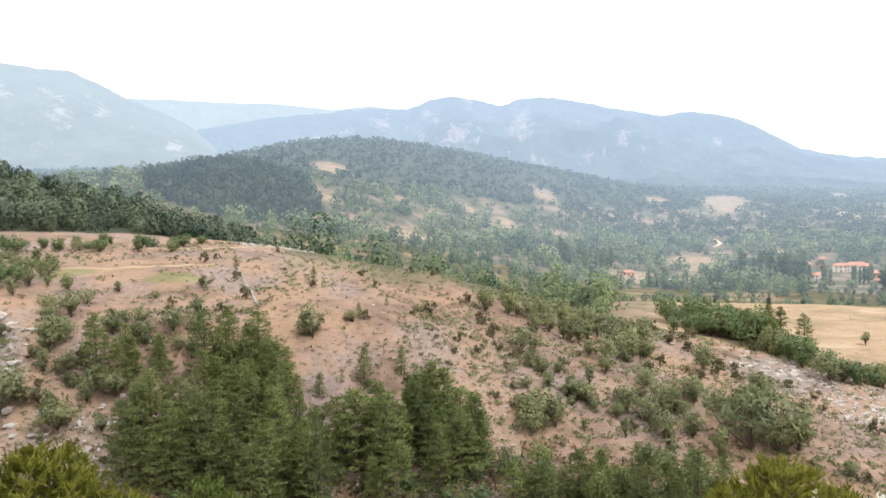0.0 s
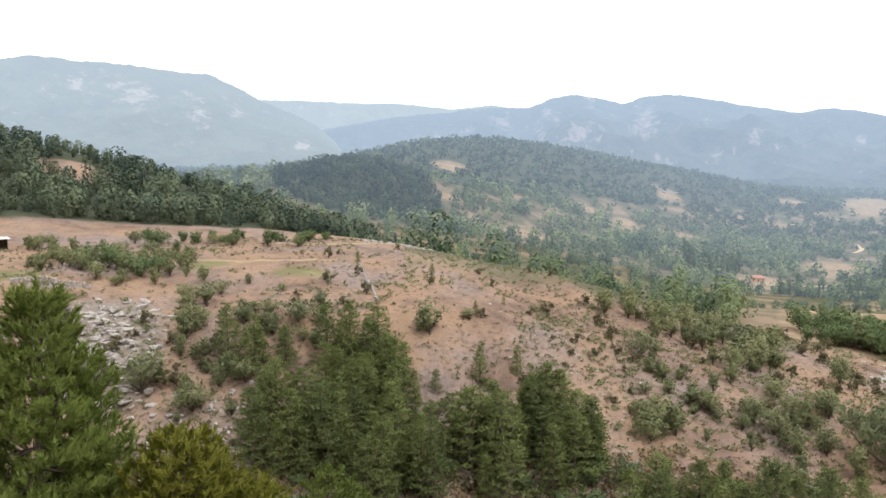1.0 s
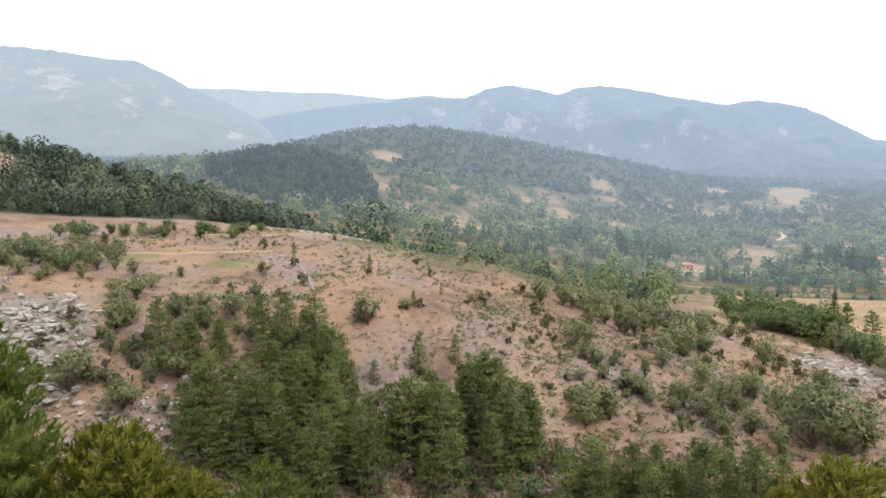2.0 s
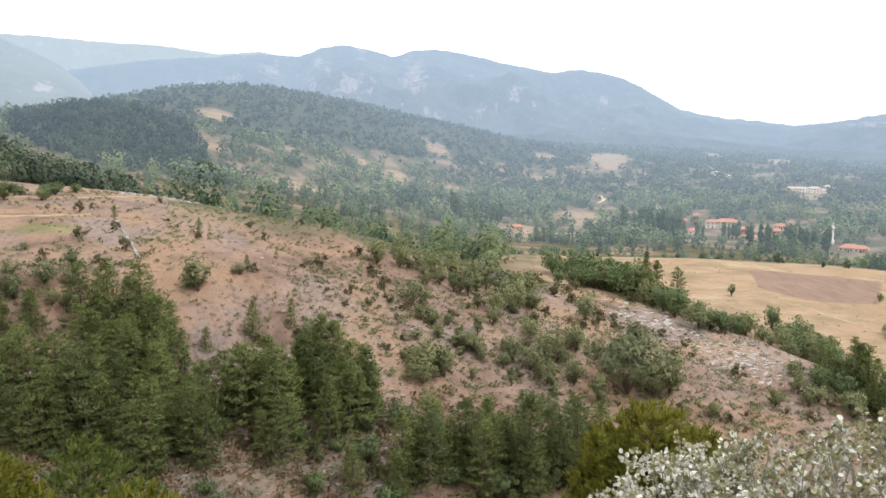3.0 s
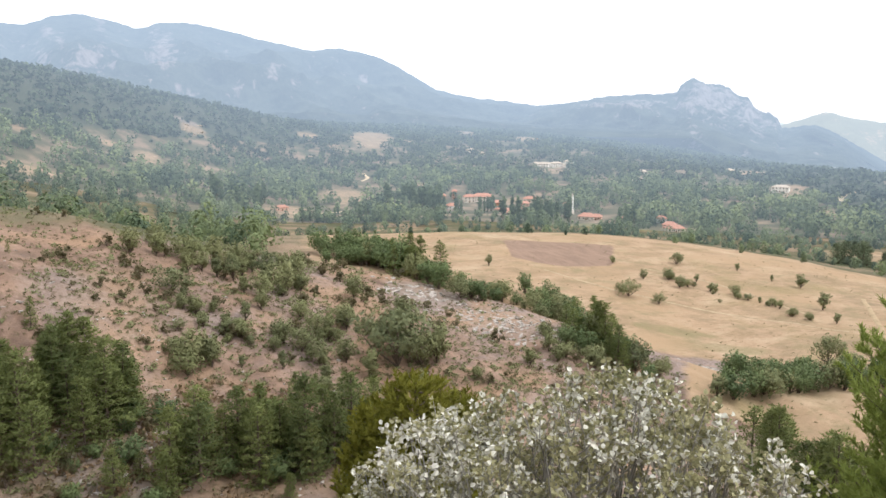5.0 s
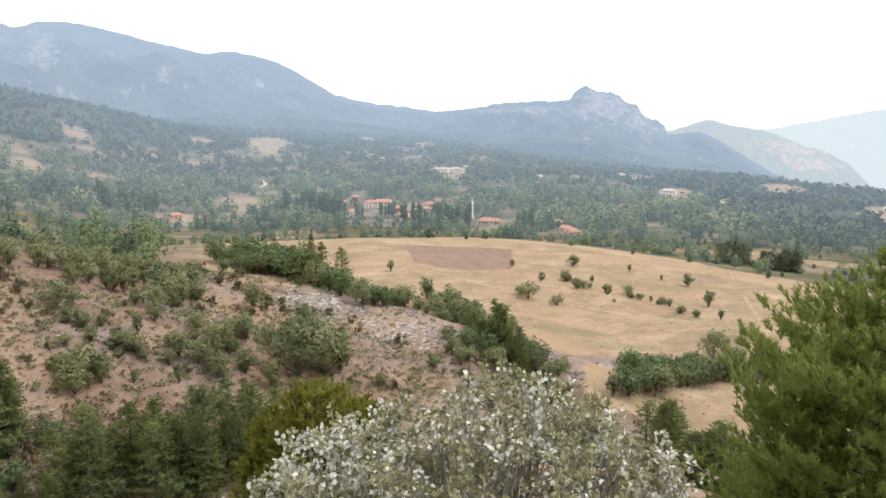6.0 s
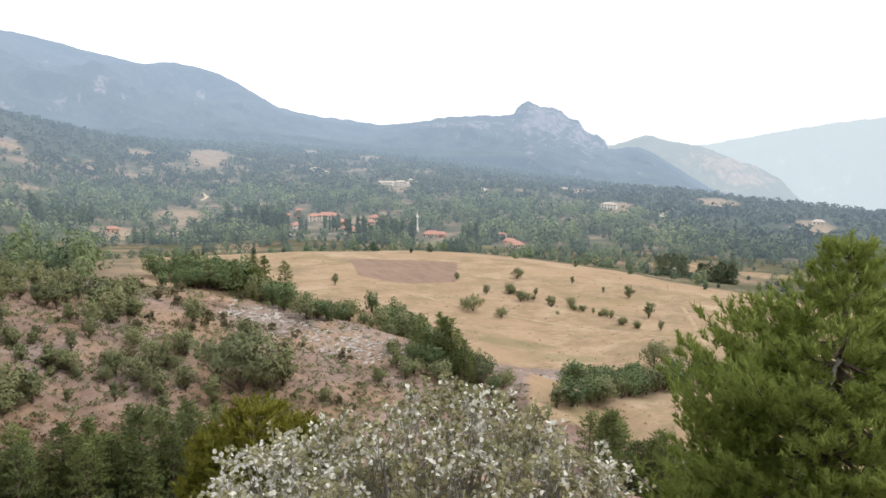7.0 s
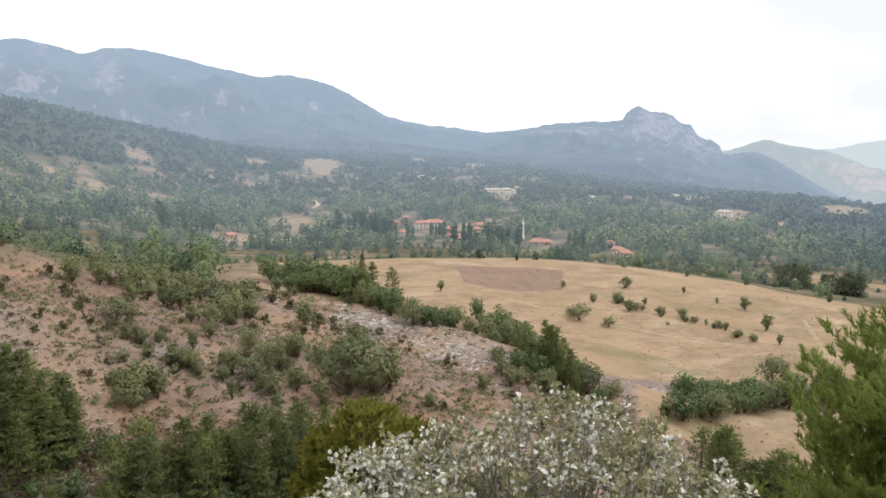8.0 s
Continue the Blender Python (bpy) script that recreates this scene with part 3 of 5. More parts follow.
# plants told apart one by one: bearing, distance, height
RAVINE_PINES = [(-16.0, 108.0, 8.8), (-17.7, 108.0, 8.3), (-13.9, 107.0, 8.7), (-24.9, 110.0, 8.1), (-22.7, 108.0, 5.2), (-20.8, 108.0, 5.6), (-21.6, 99.0, 9.2), (-19.5, 98.0, 8.4), (-20.6, 91.0, 9.8), (-18.3, 90.0, 10.9), (-23.3, 93.0, 9.3), (-17.0, 94.0, 10.1), (-15.0, 98.0, 9.1), (-13.1, 103.0, 8.0), (-12.0, 104.0, 6.5), (-14.4, 90.0, 7.0), (-16.0, 88.0, 4.9), (-9.6, 104.0, 3.1), (-11.1, 98.0, 5.4)]
SLOPE_PINES = [(-8.3, 94.0, 7.3), (-7.1, 91.0, 9.8), (-6.2, 106.0, 5.1), (-3.4, 108.0, 4.0), (-4.5, 89.0, 10.2), (-2.3, 94.0, 9.4), (-1.2, 96.0, 9.6), (-0.2, 96.0, 9.2), (1.1, 92.0, 9.2), (2.4, 92.0, 5.8), (-5.3, 95.0, 8.1), (-3.6, 91.0, 7.7), (-5.8, 86.0, 5.0), (0.3, 92.0, 7.2)]
GULLY_PINES = [(5.6, 84.0, 5.3), (6.9, 82.0, 5.8), (9.1, 84.0, 5.9), (10.9, 83.0, 7.1), (12.7, 84.0, 6.5), (15.0, 80.0, 10.4), (17.2, 81.0, 8.1), (18.6, 84.0, 9.0), (20.3, 86.0, 8.0), (1.1, 80.0, 5.0), (4.7, 78.0, 4.9), (2.9, 82.0, 2.7), (15.8, 98.0, 3.6), (14.1, 86.0, 5.4), (11.9, 78.0, 3.2), (13.7, 76.0, 2.9), (-14.9, 84.0, 8.0), (-13.3, 88.0, 7.8), (-17.6, 90.0, 8.0)]
SPUR_TREES = [(22.2, 114.0, 11.0), (24.0, 116.0, 6.4), (25.2, 118.0, 7.0), (22.8, 126.0, 7.0), (16.2, 110.0, 4.5), (13.5, 114.0, 4.2), (10.4, 114.0, 3.4), (8.2, 104.0, 5.0), (6.5, 102.0, 4.2), (12.1, 132.0, 5.1), (10.0, 138.0, 5.3), (7.8, 139.0, 3.8), (5.7, 122.0, 4.7), (3.1, 140.0, 4.3), (4.8, 142.0, 4.4), (18.3, 122.0, 4.1), (18.8, 142.0, 4.9), (28.4, 114.0, 2.5), (10.8, 119.0, 3.5), (14.8, 124.0, 3.7)]
HEDGE_TREES = [(18.5, 238.0, 7.0), (19.8, 238.0, 8.1), (21.1, 238.0, 6.7), (22.2, 230.0, 12.4), (23.6, 218.0, 8.9), (24.5, 167.0, 6.2), (25.3, 164.0, 6.7), (27.0, 159.0, 5.3), (27.8, 160.0, 5.1), (28.6, 160.0, 4.7), (30.2, 202.0, 7.2), (31.9, 214.0, 6.8), (33.7, 207.0, 7.2), (34.5, 192.0, 7.1), (35.3, 191.0, 7.1), (36.1, 148.0, 6.0), (37.3, 144.0, 6.9), (35.1, 141.0, 4.7), (38.4, 143.0, 3.7), (32.5, 126.0, 3.3), (36.6, 141.0, 5.2), (16.8, 170.0, 3.8)]
FIELD_TREES = [(29.1, 248.0, 4.2), (39.6, 228.0, 5.7), (41.8, 225.0, 3.7), (40.6, 252.0, 3.7), (42.9, 282.0, 5.0), (51.2, 267.0, 4.9), (52.7, 239.0, 5.8), (43.2, 247.0, 4.2), (42.4, 256.0, 3.8), (44.3, 259.0, 2.9), (47.0, 248.0, 3.7), (49.5, 239.0, 2.7), (50.8, 228.0, 2.9), (51.8, 226.0, 1.8), (53.3, 182.0, 7.7), (38.3, 270.0, 3.0), (46.0, 236.0, 1.4), (39.0, 232.0, 3.4), (49.3, 271.0, 2.6), (47.0, 282.0, 3.1), (53.6, 224.0, 3.3)]
LOW_HEDGE = [(46.3, 138.0, 5.1), (47.5, 140.0, 5.7), (48.8, 144.0, 5.9), (49.8, 146.0, 6.2), (51.1, 150.0, 6.6), (52.3, 158.0, 6.8), (53.5, 160.0, 6.6), (54.5, 162.0, 6.6), (46.9, 142.0, 5.3), (49.4, 146.0, 5.4), (51.7, 154.0, 6.3), (39.5, 142.0, 5.3), (40.4, 138.0, 6.1), (37.7, 145.0, 5.4), (41.3, 133.0, 4.9)]
PLATEAU_TREES = [(-29.9, 192.0, 4.2), (-30.9, 196.0, 3.9), (-29.2, 189.0, 4.1), (-26.7, 186.0, 3.3), (-25.6, 182.0, 3.0), (-24.4, 176.0, 2.5), (-21.9, 168.0, 3.4), (-19.7, 166.0, 2.7), (-35.5, 156.0, 3.5), (-34.1, 156.0, 4.6), (-32.7, 153.0, 5.1), (-31.7, 150.0, 4.4), (-30.6, 144.0, 4.3), (-29.5, 147.0, 4.3), (-28.7, 144.0, 3.7), (-27.6, 142.0, 2.1), (-26.4, 138.0, 3.1), (-33.5, 144.0, 3.7), (-34.8, 179.0, 4.0), (-37.1, 183.0, 3.4), (-36.1, 188.0, 3.5), (-32.0, 170.0, 3.8), (-25.3, 130.0, 2.9), (-23.3, 134.0, 2.0), (-20.9, 128.0, 1.6)]
EDGE_SHRUBS = [(-30.9, 108.0, 6.4), (-27.5, 104.0, 4.3), (-25.7, 107.0, 3.6), (-24.8, 102.0, 2.4), (-10.0, 112.0, 5.1), (-27.1, 116.0, 4.4), (-21.8, 114.0, 3.0), (3.1, 137.0, 4.9), (-23.8, 116.0, 3.9), (-28.2, 112.0, 3.3), (-30.4, 117.0, 1.6), (-23.0, 113.0, 2.5), (6.9, 104.0, 5.4), (8.0, 105.0, 3.5), (5.8, 106.0, 3.2), (10.4, 106.0, 2.0), (10.0, 116.0, 2.1), (-7.0, 116.0, 2.1), (-27.9, 106.0, 3.9)]


# ---- plants ----
# hill wood: haze put into the base colour, lighter and bluer than the needles
HILL_PINE = foliage("hazed_hill_pine_needles", (0.095, 0.125, 0.086), (0.20, 0.235, 0.155), (0.16, 0.19, 0.125), through_light=0.25, patch_size=9, toned=True)
PINE_GREEN = foliage("pine_needles", (0.082, 0.114, 0.044), (0.225, 0.258, 0.094), (0.175, 0.198, 0.072), through_light=0.4)
NEAR_PINE = foliage("near_pine_needles", (0.115, 0.170, 0.040), (0.325, 0.385, 0.100), (0.27, 0.31, 0.078), through_light=0.48)
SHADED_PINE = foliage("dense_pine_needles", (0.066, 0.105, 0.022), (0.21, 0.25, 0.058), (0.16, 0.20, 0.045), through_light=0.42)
YOUNG_PINE = foliage("young_pine_needles", (0.085, 0.106, 0.016), (0.265, 0.262, 0.042), (0.215, 0.195, 0.032), through_light=0.45)
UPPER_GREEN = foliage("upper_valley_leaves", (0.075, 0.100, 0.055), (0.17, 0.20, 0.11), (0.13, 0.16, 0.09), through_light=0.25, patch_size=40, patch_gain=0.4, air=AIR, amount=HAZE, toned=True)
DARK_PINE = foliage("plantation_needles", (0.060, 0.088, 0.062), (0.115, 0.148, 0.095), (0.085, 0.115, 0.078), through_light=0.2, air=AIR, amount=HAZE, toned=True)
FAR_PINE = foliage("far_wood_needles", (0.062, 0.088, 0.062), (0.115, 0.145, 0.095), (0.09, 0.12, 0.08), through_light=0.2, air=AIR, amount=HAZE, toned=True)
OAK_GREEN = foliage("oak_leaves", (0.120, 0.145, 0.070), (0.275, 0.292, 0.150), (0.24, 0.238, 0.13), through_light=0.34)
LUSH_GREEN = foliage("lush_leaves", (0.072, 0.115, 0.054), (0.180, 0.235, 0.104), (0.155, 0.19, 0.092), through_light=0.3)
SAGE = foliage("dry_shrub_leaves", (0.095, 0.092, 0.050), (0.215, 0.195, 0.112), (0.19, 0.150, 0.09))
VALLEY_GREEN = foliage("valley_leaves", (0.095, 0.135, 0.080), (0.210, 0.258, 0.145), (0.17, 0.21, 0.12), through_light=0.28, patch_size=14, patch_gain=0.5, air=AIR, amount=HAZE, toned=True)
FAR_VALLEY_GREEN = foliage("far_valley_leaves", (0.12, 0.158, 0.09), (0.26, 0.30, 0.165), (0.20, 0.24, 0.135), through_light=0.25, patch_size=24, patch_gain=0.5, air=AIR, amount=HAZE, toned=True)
BARK = plain("bark", (0.07, 0.05, 0.038), (0.19, 0.15, 0.12), 0.25, relief=0.02)
PALE_BARK = plain("pale_bark", (0.19, 0.178, 0.155), (0.36, 0.345, 0.31), 0.12, relief=0.01)


def unit(v):
    return v / (np.linalg.norm(v, axis=-1, keepdims=True) + 1e-9)


def blades(centres, ways, length, width, r, facing=None, out=None, round_off=0.72):
    """Pointed flat leaves, one from each centre along its way, turned to face outwards where asked. Gives verts, faces and normals."""
    n = len(centres)
    side = unit(np.cross(ways, r.normal(size=(n, 3)) if facing is None else facing))
    out = unit(ways + np.array([0, 0, 0.4])) if out is None else out
    flat = unit(np.cross(side, ways))
    turned = np.where(np.sum(flat * out, -1, keepdims=True) < 0, -1.0, 1.0)
    side, flat = side * turned, flat * turned
    length = np.broadcast_to(length, n)[:, None]
    width = np.broadcast_to(width, n)[:, None]
    v = np.stack([centres - side * width / 2, centres + side * width / 2, centres + ways * length], 1).reshape(-1, 3)
    nrm = unit(out * round_off + flat * (1 - round_off) + r.normal(0, 0.10, (n, 3)))
    return v, np.arange(3 * n).reshape(n, 3), np.repeat(nrm, 3, 0)


def tube(points, radii, sides=6):
    """A tapered round limb through the points."""
    points, radii = np.asarray(points, float), np.asarray(radii, float)
    way = unit(np.gradient(points, axis=0))
    a = unit(np.cross(way, np.array([0.31, 0.83, 0.46])))
    b = np.cross(way, a)
    th = np.linspace(0, 2 * np.pi, sides, endpoint=False)
    ring = points[:, None] + radii[:, None, None] * (np.cos(th)[None, :, None] * a[:, None] + np.sin(th)[None, :, None] * b[:, None])
    k, m = np.arange(len(points) - 1)[:, None] * sides, np.arange(sides)[None]
    f = np.stack([k + m, k + (m + 1) % sides, k + sides + (m + 1) % sides, k + sides + m], -1).reshape(-1, 4)
    return ring.reshape(-1, 3), f


def joined(pieces):
    vs, fs, at = [], [], 0
    for v, f in pieces:
        vs.append(v)
        fs.append(f + at)
        at += len(v)
    return np.concatenate(vs), np.concatenate(fs)


def pine_parts(h, spread, seed, clumps_per, needles, needle, thick, bare=0.12, whorl=0.42, crown_power=0.8, lean=0.02, limbs=True):
    """A pine of height h: trunk and limbs, and needle clumps on layered, slightly drooping branches."""
    r = np.random.default_rng(seed)
    zs = np.linspace(0, h * 0.97, 9)
    bend = np.cumsum(r.normal(0, lean * h / 9, (9, 2)), 0)
    trunk = np.concatenate([bend, zs[:, None]], 1)
    rad = 0.02 * h * (1 - zs / h) ** 0.8 + 0.012
    wood = [tube(trunk, rad, 7)]
    centres, ways = [], []
    z = bare * h
    while z < h * 0.98:
        t = (z - bare * h) / (h * (1 - bare))
        reach = spread * (1 - t) ** crown_power * (0.55 + 0.45 * min(1, t * 5 + 0.5))
        n = r.integers(4, 7)
        base = np.array([np.interp(z, zs, trunk[:, 0]), np.interp(z, zs, trunk[:, 1]), z])
        th0 = r.uniform(0, 6.28)
        for k in range(n):
            if r.random() < 0.12:
                continue
            th = th0 + 6.28 * k / n + r.normal(0, 0.25)
            L = reach * r.uniform(0.6, 1.15) + 0.15
            rise = (0.10 + 0.5 * t) * L + r.normal(0, 0.08) * L
            s = np.linspace(0, 1, 5)[:, None]
            out = np.array([np.cos(th), np.sin(th), 0])
            limb = base + out * L * s + np.array([0, 0, 1]) * (rise * s ** 0.7 - 0.12 * L * np.sin(s * 3.1))
            if limbs:
                wood.append(tube(limb[::2], np.linspace(0.010 * h * (1 - t) + 0.006, 0.004, 3), 3))
            m = max(2, int(clumps_per * L / spread + 1.5))
            for q in r.uniform(0.22, 1.0, m) ** 0.75:
                p = base + out * L * q + np.array([0, 0, 1]) * (rise * q ** 0.7 - 0.12 * L * np.sin(q * 3.1))
                p = p + np.array([-out[1], out[0], 0]) * r.uniform(-1, 1) * L * (0.12 + 0.42 * q * (1.25 - q) * 2)
                centres.append(p + r.normal(0, 0.03 * spread, 3))
                ways.append(out * 0.7 + np.array([0, 0, 0.75]))
        z += whorl * r.uniform(0.75, 1.25) * (1 - 0.45 * t)
    centres.append(np.array([*trunk[-1, :2], h * 0.97]))
    ways.append(np.array([0, 0, 1.0]))
    c, w = np.repeat(np.array(centres), needles, 0), np.repeat(np.array(ways), needles, 0)
    n = len(c)
    spray = unit(unit(w) * 0.6 + r.normal(0, 0.62, (n, 3)) * np.array([1, 1, 0.55]))
    jit = r.normal(0, needle * 0.55, (n, 3)) * np.array([1, 1, 0.30])
    axis = np.stack([np.interp(c[:, 2], zs, trunk[:, 0]), np.interp(c[:, 2], zs, trunk[:, 1])], 1)
    outward = np.concatenate([c[:, :2] - axis, np.zeros((n, 1))], 1)
    out = unit(unit(outward) * 0.8 + unit(jit) * 0.55 + np.array([0, 0, 0.55]))
    return joined(wood), blades(c + jit, spray, needle * r.uniform(0.6, 1.25, n), thick * r.uniform(0.7, 1.3, n), r, out=out, round_off=0.6)


def broadleaf_parts(h, spread, seed, blobs, leaves, leaf, bare=0.2, stem=0.035):
    """A broadleaved tree or shrub: forked limbs to uneven clumps of leaves."""
    r = np.random.default_rng(seed)
    mid, up = h * (bare + (1 - bare) * 0.5), h * (1 - bare) * 0.5
    dirs = unit(r.normal(size=(blobs, 3)))
    cs = np.array([0, 0, mid]) + dirs * r.uniform(0.35, 0.85, (blobs, 1)) * np.array([spread, spread, up]) * r.uniform(0.75, 1.2, (blobs, 1))
    wood = [tube(np.array([[0, 0, -0.3], [r.normal(0, 0.03) * h, r.normal(0, 0.03) * h, h * bare], [0, 0, mid]]), np.array([stem * h, stem * h * 0.75, stem * h * 0.4]), 6)]
    for c in cs[: max(4, blobs // 4)]:
        b = np.array([0, 0, h * bare * r.uniform(0.6, 1.3)])
        wood.append(tube(np.array([b, b * 0.45 + c * 0.55 + r.normal(0, 0.04 * h, 3), c]), np.array([stem * h * 0.5, stem * h * 0.3, 0.01]), 3))
    size = r.uniform(0.16, 0.38, blobs) * min(spread, up * 1.2)
    k = np.repeat(np.arange(blobs), leaves)
    n = len(k)
    d = unit(r.normal(size=(n, 3)))
    p = cs[k] + d * (size[k] * r.uniform(0.45, 1.1, n) ** 0.6)[:, None]
    p[:, 2] = np.maximum(p[:, 2], 0.03)
    way = unit(d * 0.35 + r.normal(0, 0.8, (n, 3)) + np.array([0, 0, 0.15]))
    round_out = unit(unit(p - np.array([0, 0, mid * 0.7])) + d * 0.7)
    out = unit(round_out + r.normal(0, 0.4, (n, 3)))
    return joined(wood), blades(p - way * leaf * 0.5, way, leaf * r.uniform(0.6, 1.3, n), leaf * 0.75 * r.uniform(0.7, 1.3, n), r, out, round_out)


def plant(name, parts, leaf_mat, wood_mat, at, turn, size, label, category, group=""):
    top = tagged(new(name), label, category, group)
    top.matrix_basis = Matrix.LocRotScale(at, Euler((0, 0, turn)), (size, size, size))
    (wv, wf), (lv, lf, ln) = parts
    part("trunk", mesh_of("trunk", wv, wf, wood_mat, True), None, top)
    part("crown", mesh_of("crown", lv, lf, leaf_mat, normals=ln), None, top)
    return top


class Kind:
    """A few shapes of one sort of plant, each built once and copied to its places."""

    def __init__(self, name, shapes, leaf_mat, wood_mat, label, category, group):
        self.name, self.shapes, self.mats = name, shapes, (leaf_mat, wood_mat)
        self.tags, self.made, self.count = (label, category, group), {}, 0

    def put(self, bearing, d, h, r, sink=0.1, label=""):
        k = int(r.integers(len(self.shapes)))
        size, parts = self.shapes[k]
        at, turn, s = spot(bearing, d, sink), float(r.uniform(0, 6.28)), h / size
        if k not in self.made:
            ob = self.made[k] = plant(self.name, parts, *self.mats, at, turn, s, *self.tags)
        else:
            w = s * float(r.uniform(0.85, 1.2))
            ob = copy_thing(self.made[k], Matrix.LocRotScale(at, Euler((0, 0, turn)), None))
            ob.scale = (w, w, s)
        self.count += 1
        return tagged(ob, label=label)


r = np.random.default_rng(41)
pines = Kind("pine_tree", [(9, pine_parts(9, s, k, 6, 9, 0.42, 0.155, bare=0.05, whorl=0.78, crown_power=0.7)) for k, s in ((1, 2.6), (2, 3.1), (3, 2.2), (4, 2.8))], PINE_GREEN, BARK,
             "bushy dark green pine tree on the stony slope", "pine tree", "pines in the ravine")
oaks = Kind("oak_tree", [(5, broadleaf_parts(5, s, k, 42, 24, 0.36, bare=b)) for k, s, b in ((11, 2.7, 0.04), (12, 1.9, 0.14), (13, 3.2, 0.04), (14, 1.5, 0.10), (15, 2.3, 0.08))], OAK_GREEN, BARK,
            "grey-green scrub oak tree on the dry slope", "tree", "scrub oaks on the spur")
lush = Kind("leafy_tree", [(6, broadleaf_parts(6, s, k, 42, 24, 0.45, bare=0.03)) for k, s in ((21, 3.2), (22, 2.6), (23, 3.8))], LUSH_GREEN, BARK,
            "full green leafy tree in the hedge by the field", "tree", "trees along the hedge")
shrubs = Kind("shrub", [(1.5, broadleaf_parts(1.5, s, k, 12, 24, 0.22, bare=0.05)) for k, s in ((31, 1.0), (32, 0.8), (33, 1.2), (34, 0.9))], SAGE, BARK,
              "low dry grey-green shrub on bare soil", "shrub", "shrubs on the dry hillside")

for row in (RAVINE_PINES, SLOPE_PINES, GULLY_PINES):
    for b, d, h in row:
        pines.put(b, d, h * 1.08, r, 0.2)
for b, d, h in SPUR_TREES:
    oaks.put(b, d, h, r)
for k, (b, d, h) in enumerate(HEDGE_TREES + LOW_HEDGE):
    (oaks if k % 3 == 1 and h < 9 else lush).put(b, d, h, r, label="" if k % 3 != 1 or h >= 9 else "grey-green tree in the hedge by the field")
for b, d, h in FIELD_TREES:
    oaks.put(b, d, h, r, label="small rounded tree alone on the mown field")
for b, d, h in PLATEAU_TREES:
    (lush if h > 4 else oaks).put(b, d, h, r, label="low green tree on the hill terrace")
for b, d, h in EDGE_SHRUBS:
    oaks.put(b, d, h, r)


def belt(kind, n, b0, b1, d0, d1, wide, low, tall, seed, label=""):
    """A thicket along a line from one bearing and distance to another."""
    q = np.random.default_rng(seed)
    for t in q.uniform(0, 1, n):
        kind.put(float(b0 + (b1 - b0) * t + q.normal(0, 0.25)), float(d0 + (d1 - d0) * t + q.normal(0, wide)), float(q.uniform(low, tall)), q, 0.2, label)


belt(lush, 34, 16.5, 22.5, 254, 240, 5, 6, 10, 101)
belt(pines, 9, 21.5, 25.5, 236, 214, 3, 7, 13, 137, "dark pine tree in the hedge by the field")
belt(lush, 14, 23, 35, 216, 192, 4, 3.5, 8, 102)
belt(oaks, 16, 23, 35, 214, 192, 5, 3.0, 7, 132, "grey-green tree in the hedge by the field")
belt(pines, 16, 34.5, 39.5, 158, 140, 4, 5, 9.5, 133, "dark pine tree in the hedge by the field")
belt(lush, 24, 47, 58, 158, 176, 4, 3, 6.5, 103)
belt(oaks, 12, 48, 58, 160, 174, 4, 3, 6, 134, "grey-green tree in the hedge by the field")
belt(oaks, 21, 4, 17, 148, 142, 5, 3.0, 6.5, 104)
belt(oaks, 20, 9, 24, 132, 108, 6, 2.5, 5, 105)
belt(oaks, 18, 6, 17, 118, 104, 6, 1.5, 3.5, 106)
belt(oaks, 16, 33, 42, 140, 132, 5, 2.5, 5, 107)
belt(oaks, 26, -29, -17, 114, 110, 5, 2, 4.5, 108, "scrub oak thicket at the edge of the terrace")
belt(oaks, 40, -38, -27, 170, 150, 11, 2, 4, 109, "low green tree on the hill terrace")
belt(lush, 22, -31, -17, 200, 172, 5, 2, 3.5, 110, "low green tree on the hill terrace")
belt(lush, 26, -22, 4, 84, 80, 6, 1.5, 3.5, 111, "green bush in the gully")
belt(lush, 24, 2, 24, 78, 80, 6, 1.5, 4, 112, "green bush in the gully")
belt(lush, 24, -15, 5, 236, 224, 6, 2.5, 5.5, 113, "leafy tree just behind the brow")
belt(pines, 22, 5, 21, 82, 84, 3, 5.5, 9, 114)
belt(pines, 30, -23.5, -11.5, 95, 95, 5, 6, 10, 117)
belt(pines, 14, -18, -12.5, 103, 101, 4, 6, 9, 138)
belt(pines, 10, -14.5, -9.5, 90, 84, 4, 5, 9, 139)
belt(pines, 20, -8.5, 3, 92, 91, 3, 6, 9.5, 118)
belt(oaks, 12, 41.5, 45.8, 262, 245, 1.8, 1.6, 4.0, 116, "low shrub in a row across the mown field")
belt(oaks, 15, 46.5, 52, 248, 226, 1.4, 1.4, 3.2, 136, "low shrub in a row across the mown field")
belt(pines, 14, 49, 58, 103, 99, 4, 8, 11.5, 115, "dark pine tree at the foot of the lower field")


def scatter(n, b0, b1, d0, d1, seed, keep):
    """Random spots between bearings and distances, even over the ground, where keep(b, d, x, y) allows."""
    q = np.random.default_rng(seed)
    b, d = q.uniform(b0, b1, n), np.sqrt(q.uniform(d0 * d0, d1 * d1, n))
    x, y = polar(b, d)
    k = q.uniform(0, 1, n) < keep(b, d, x, y)
    return b[k], d[k], x[k], y[k], q


def line(name, b):
    return along(b, BEARINGS, LAND[name][0], 3.0)


belt(shrubs, 60, -24, 25, 86, 86, 8, 0.5, 1.7, 135, "low green shrub in the stony gully")


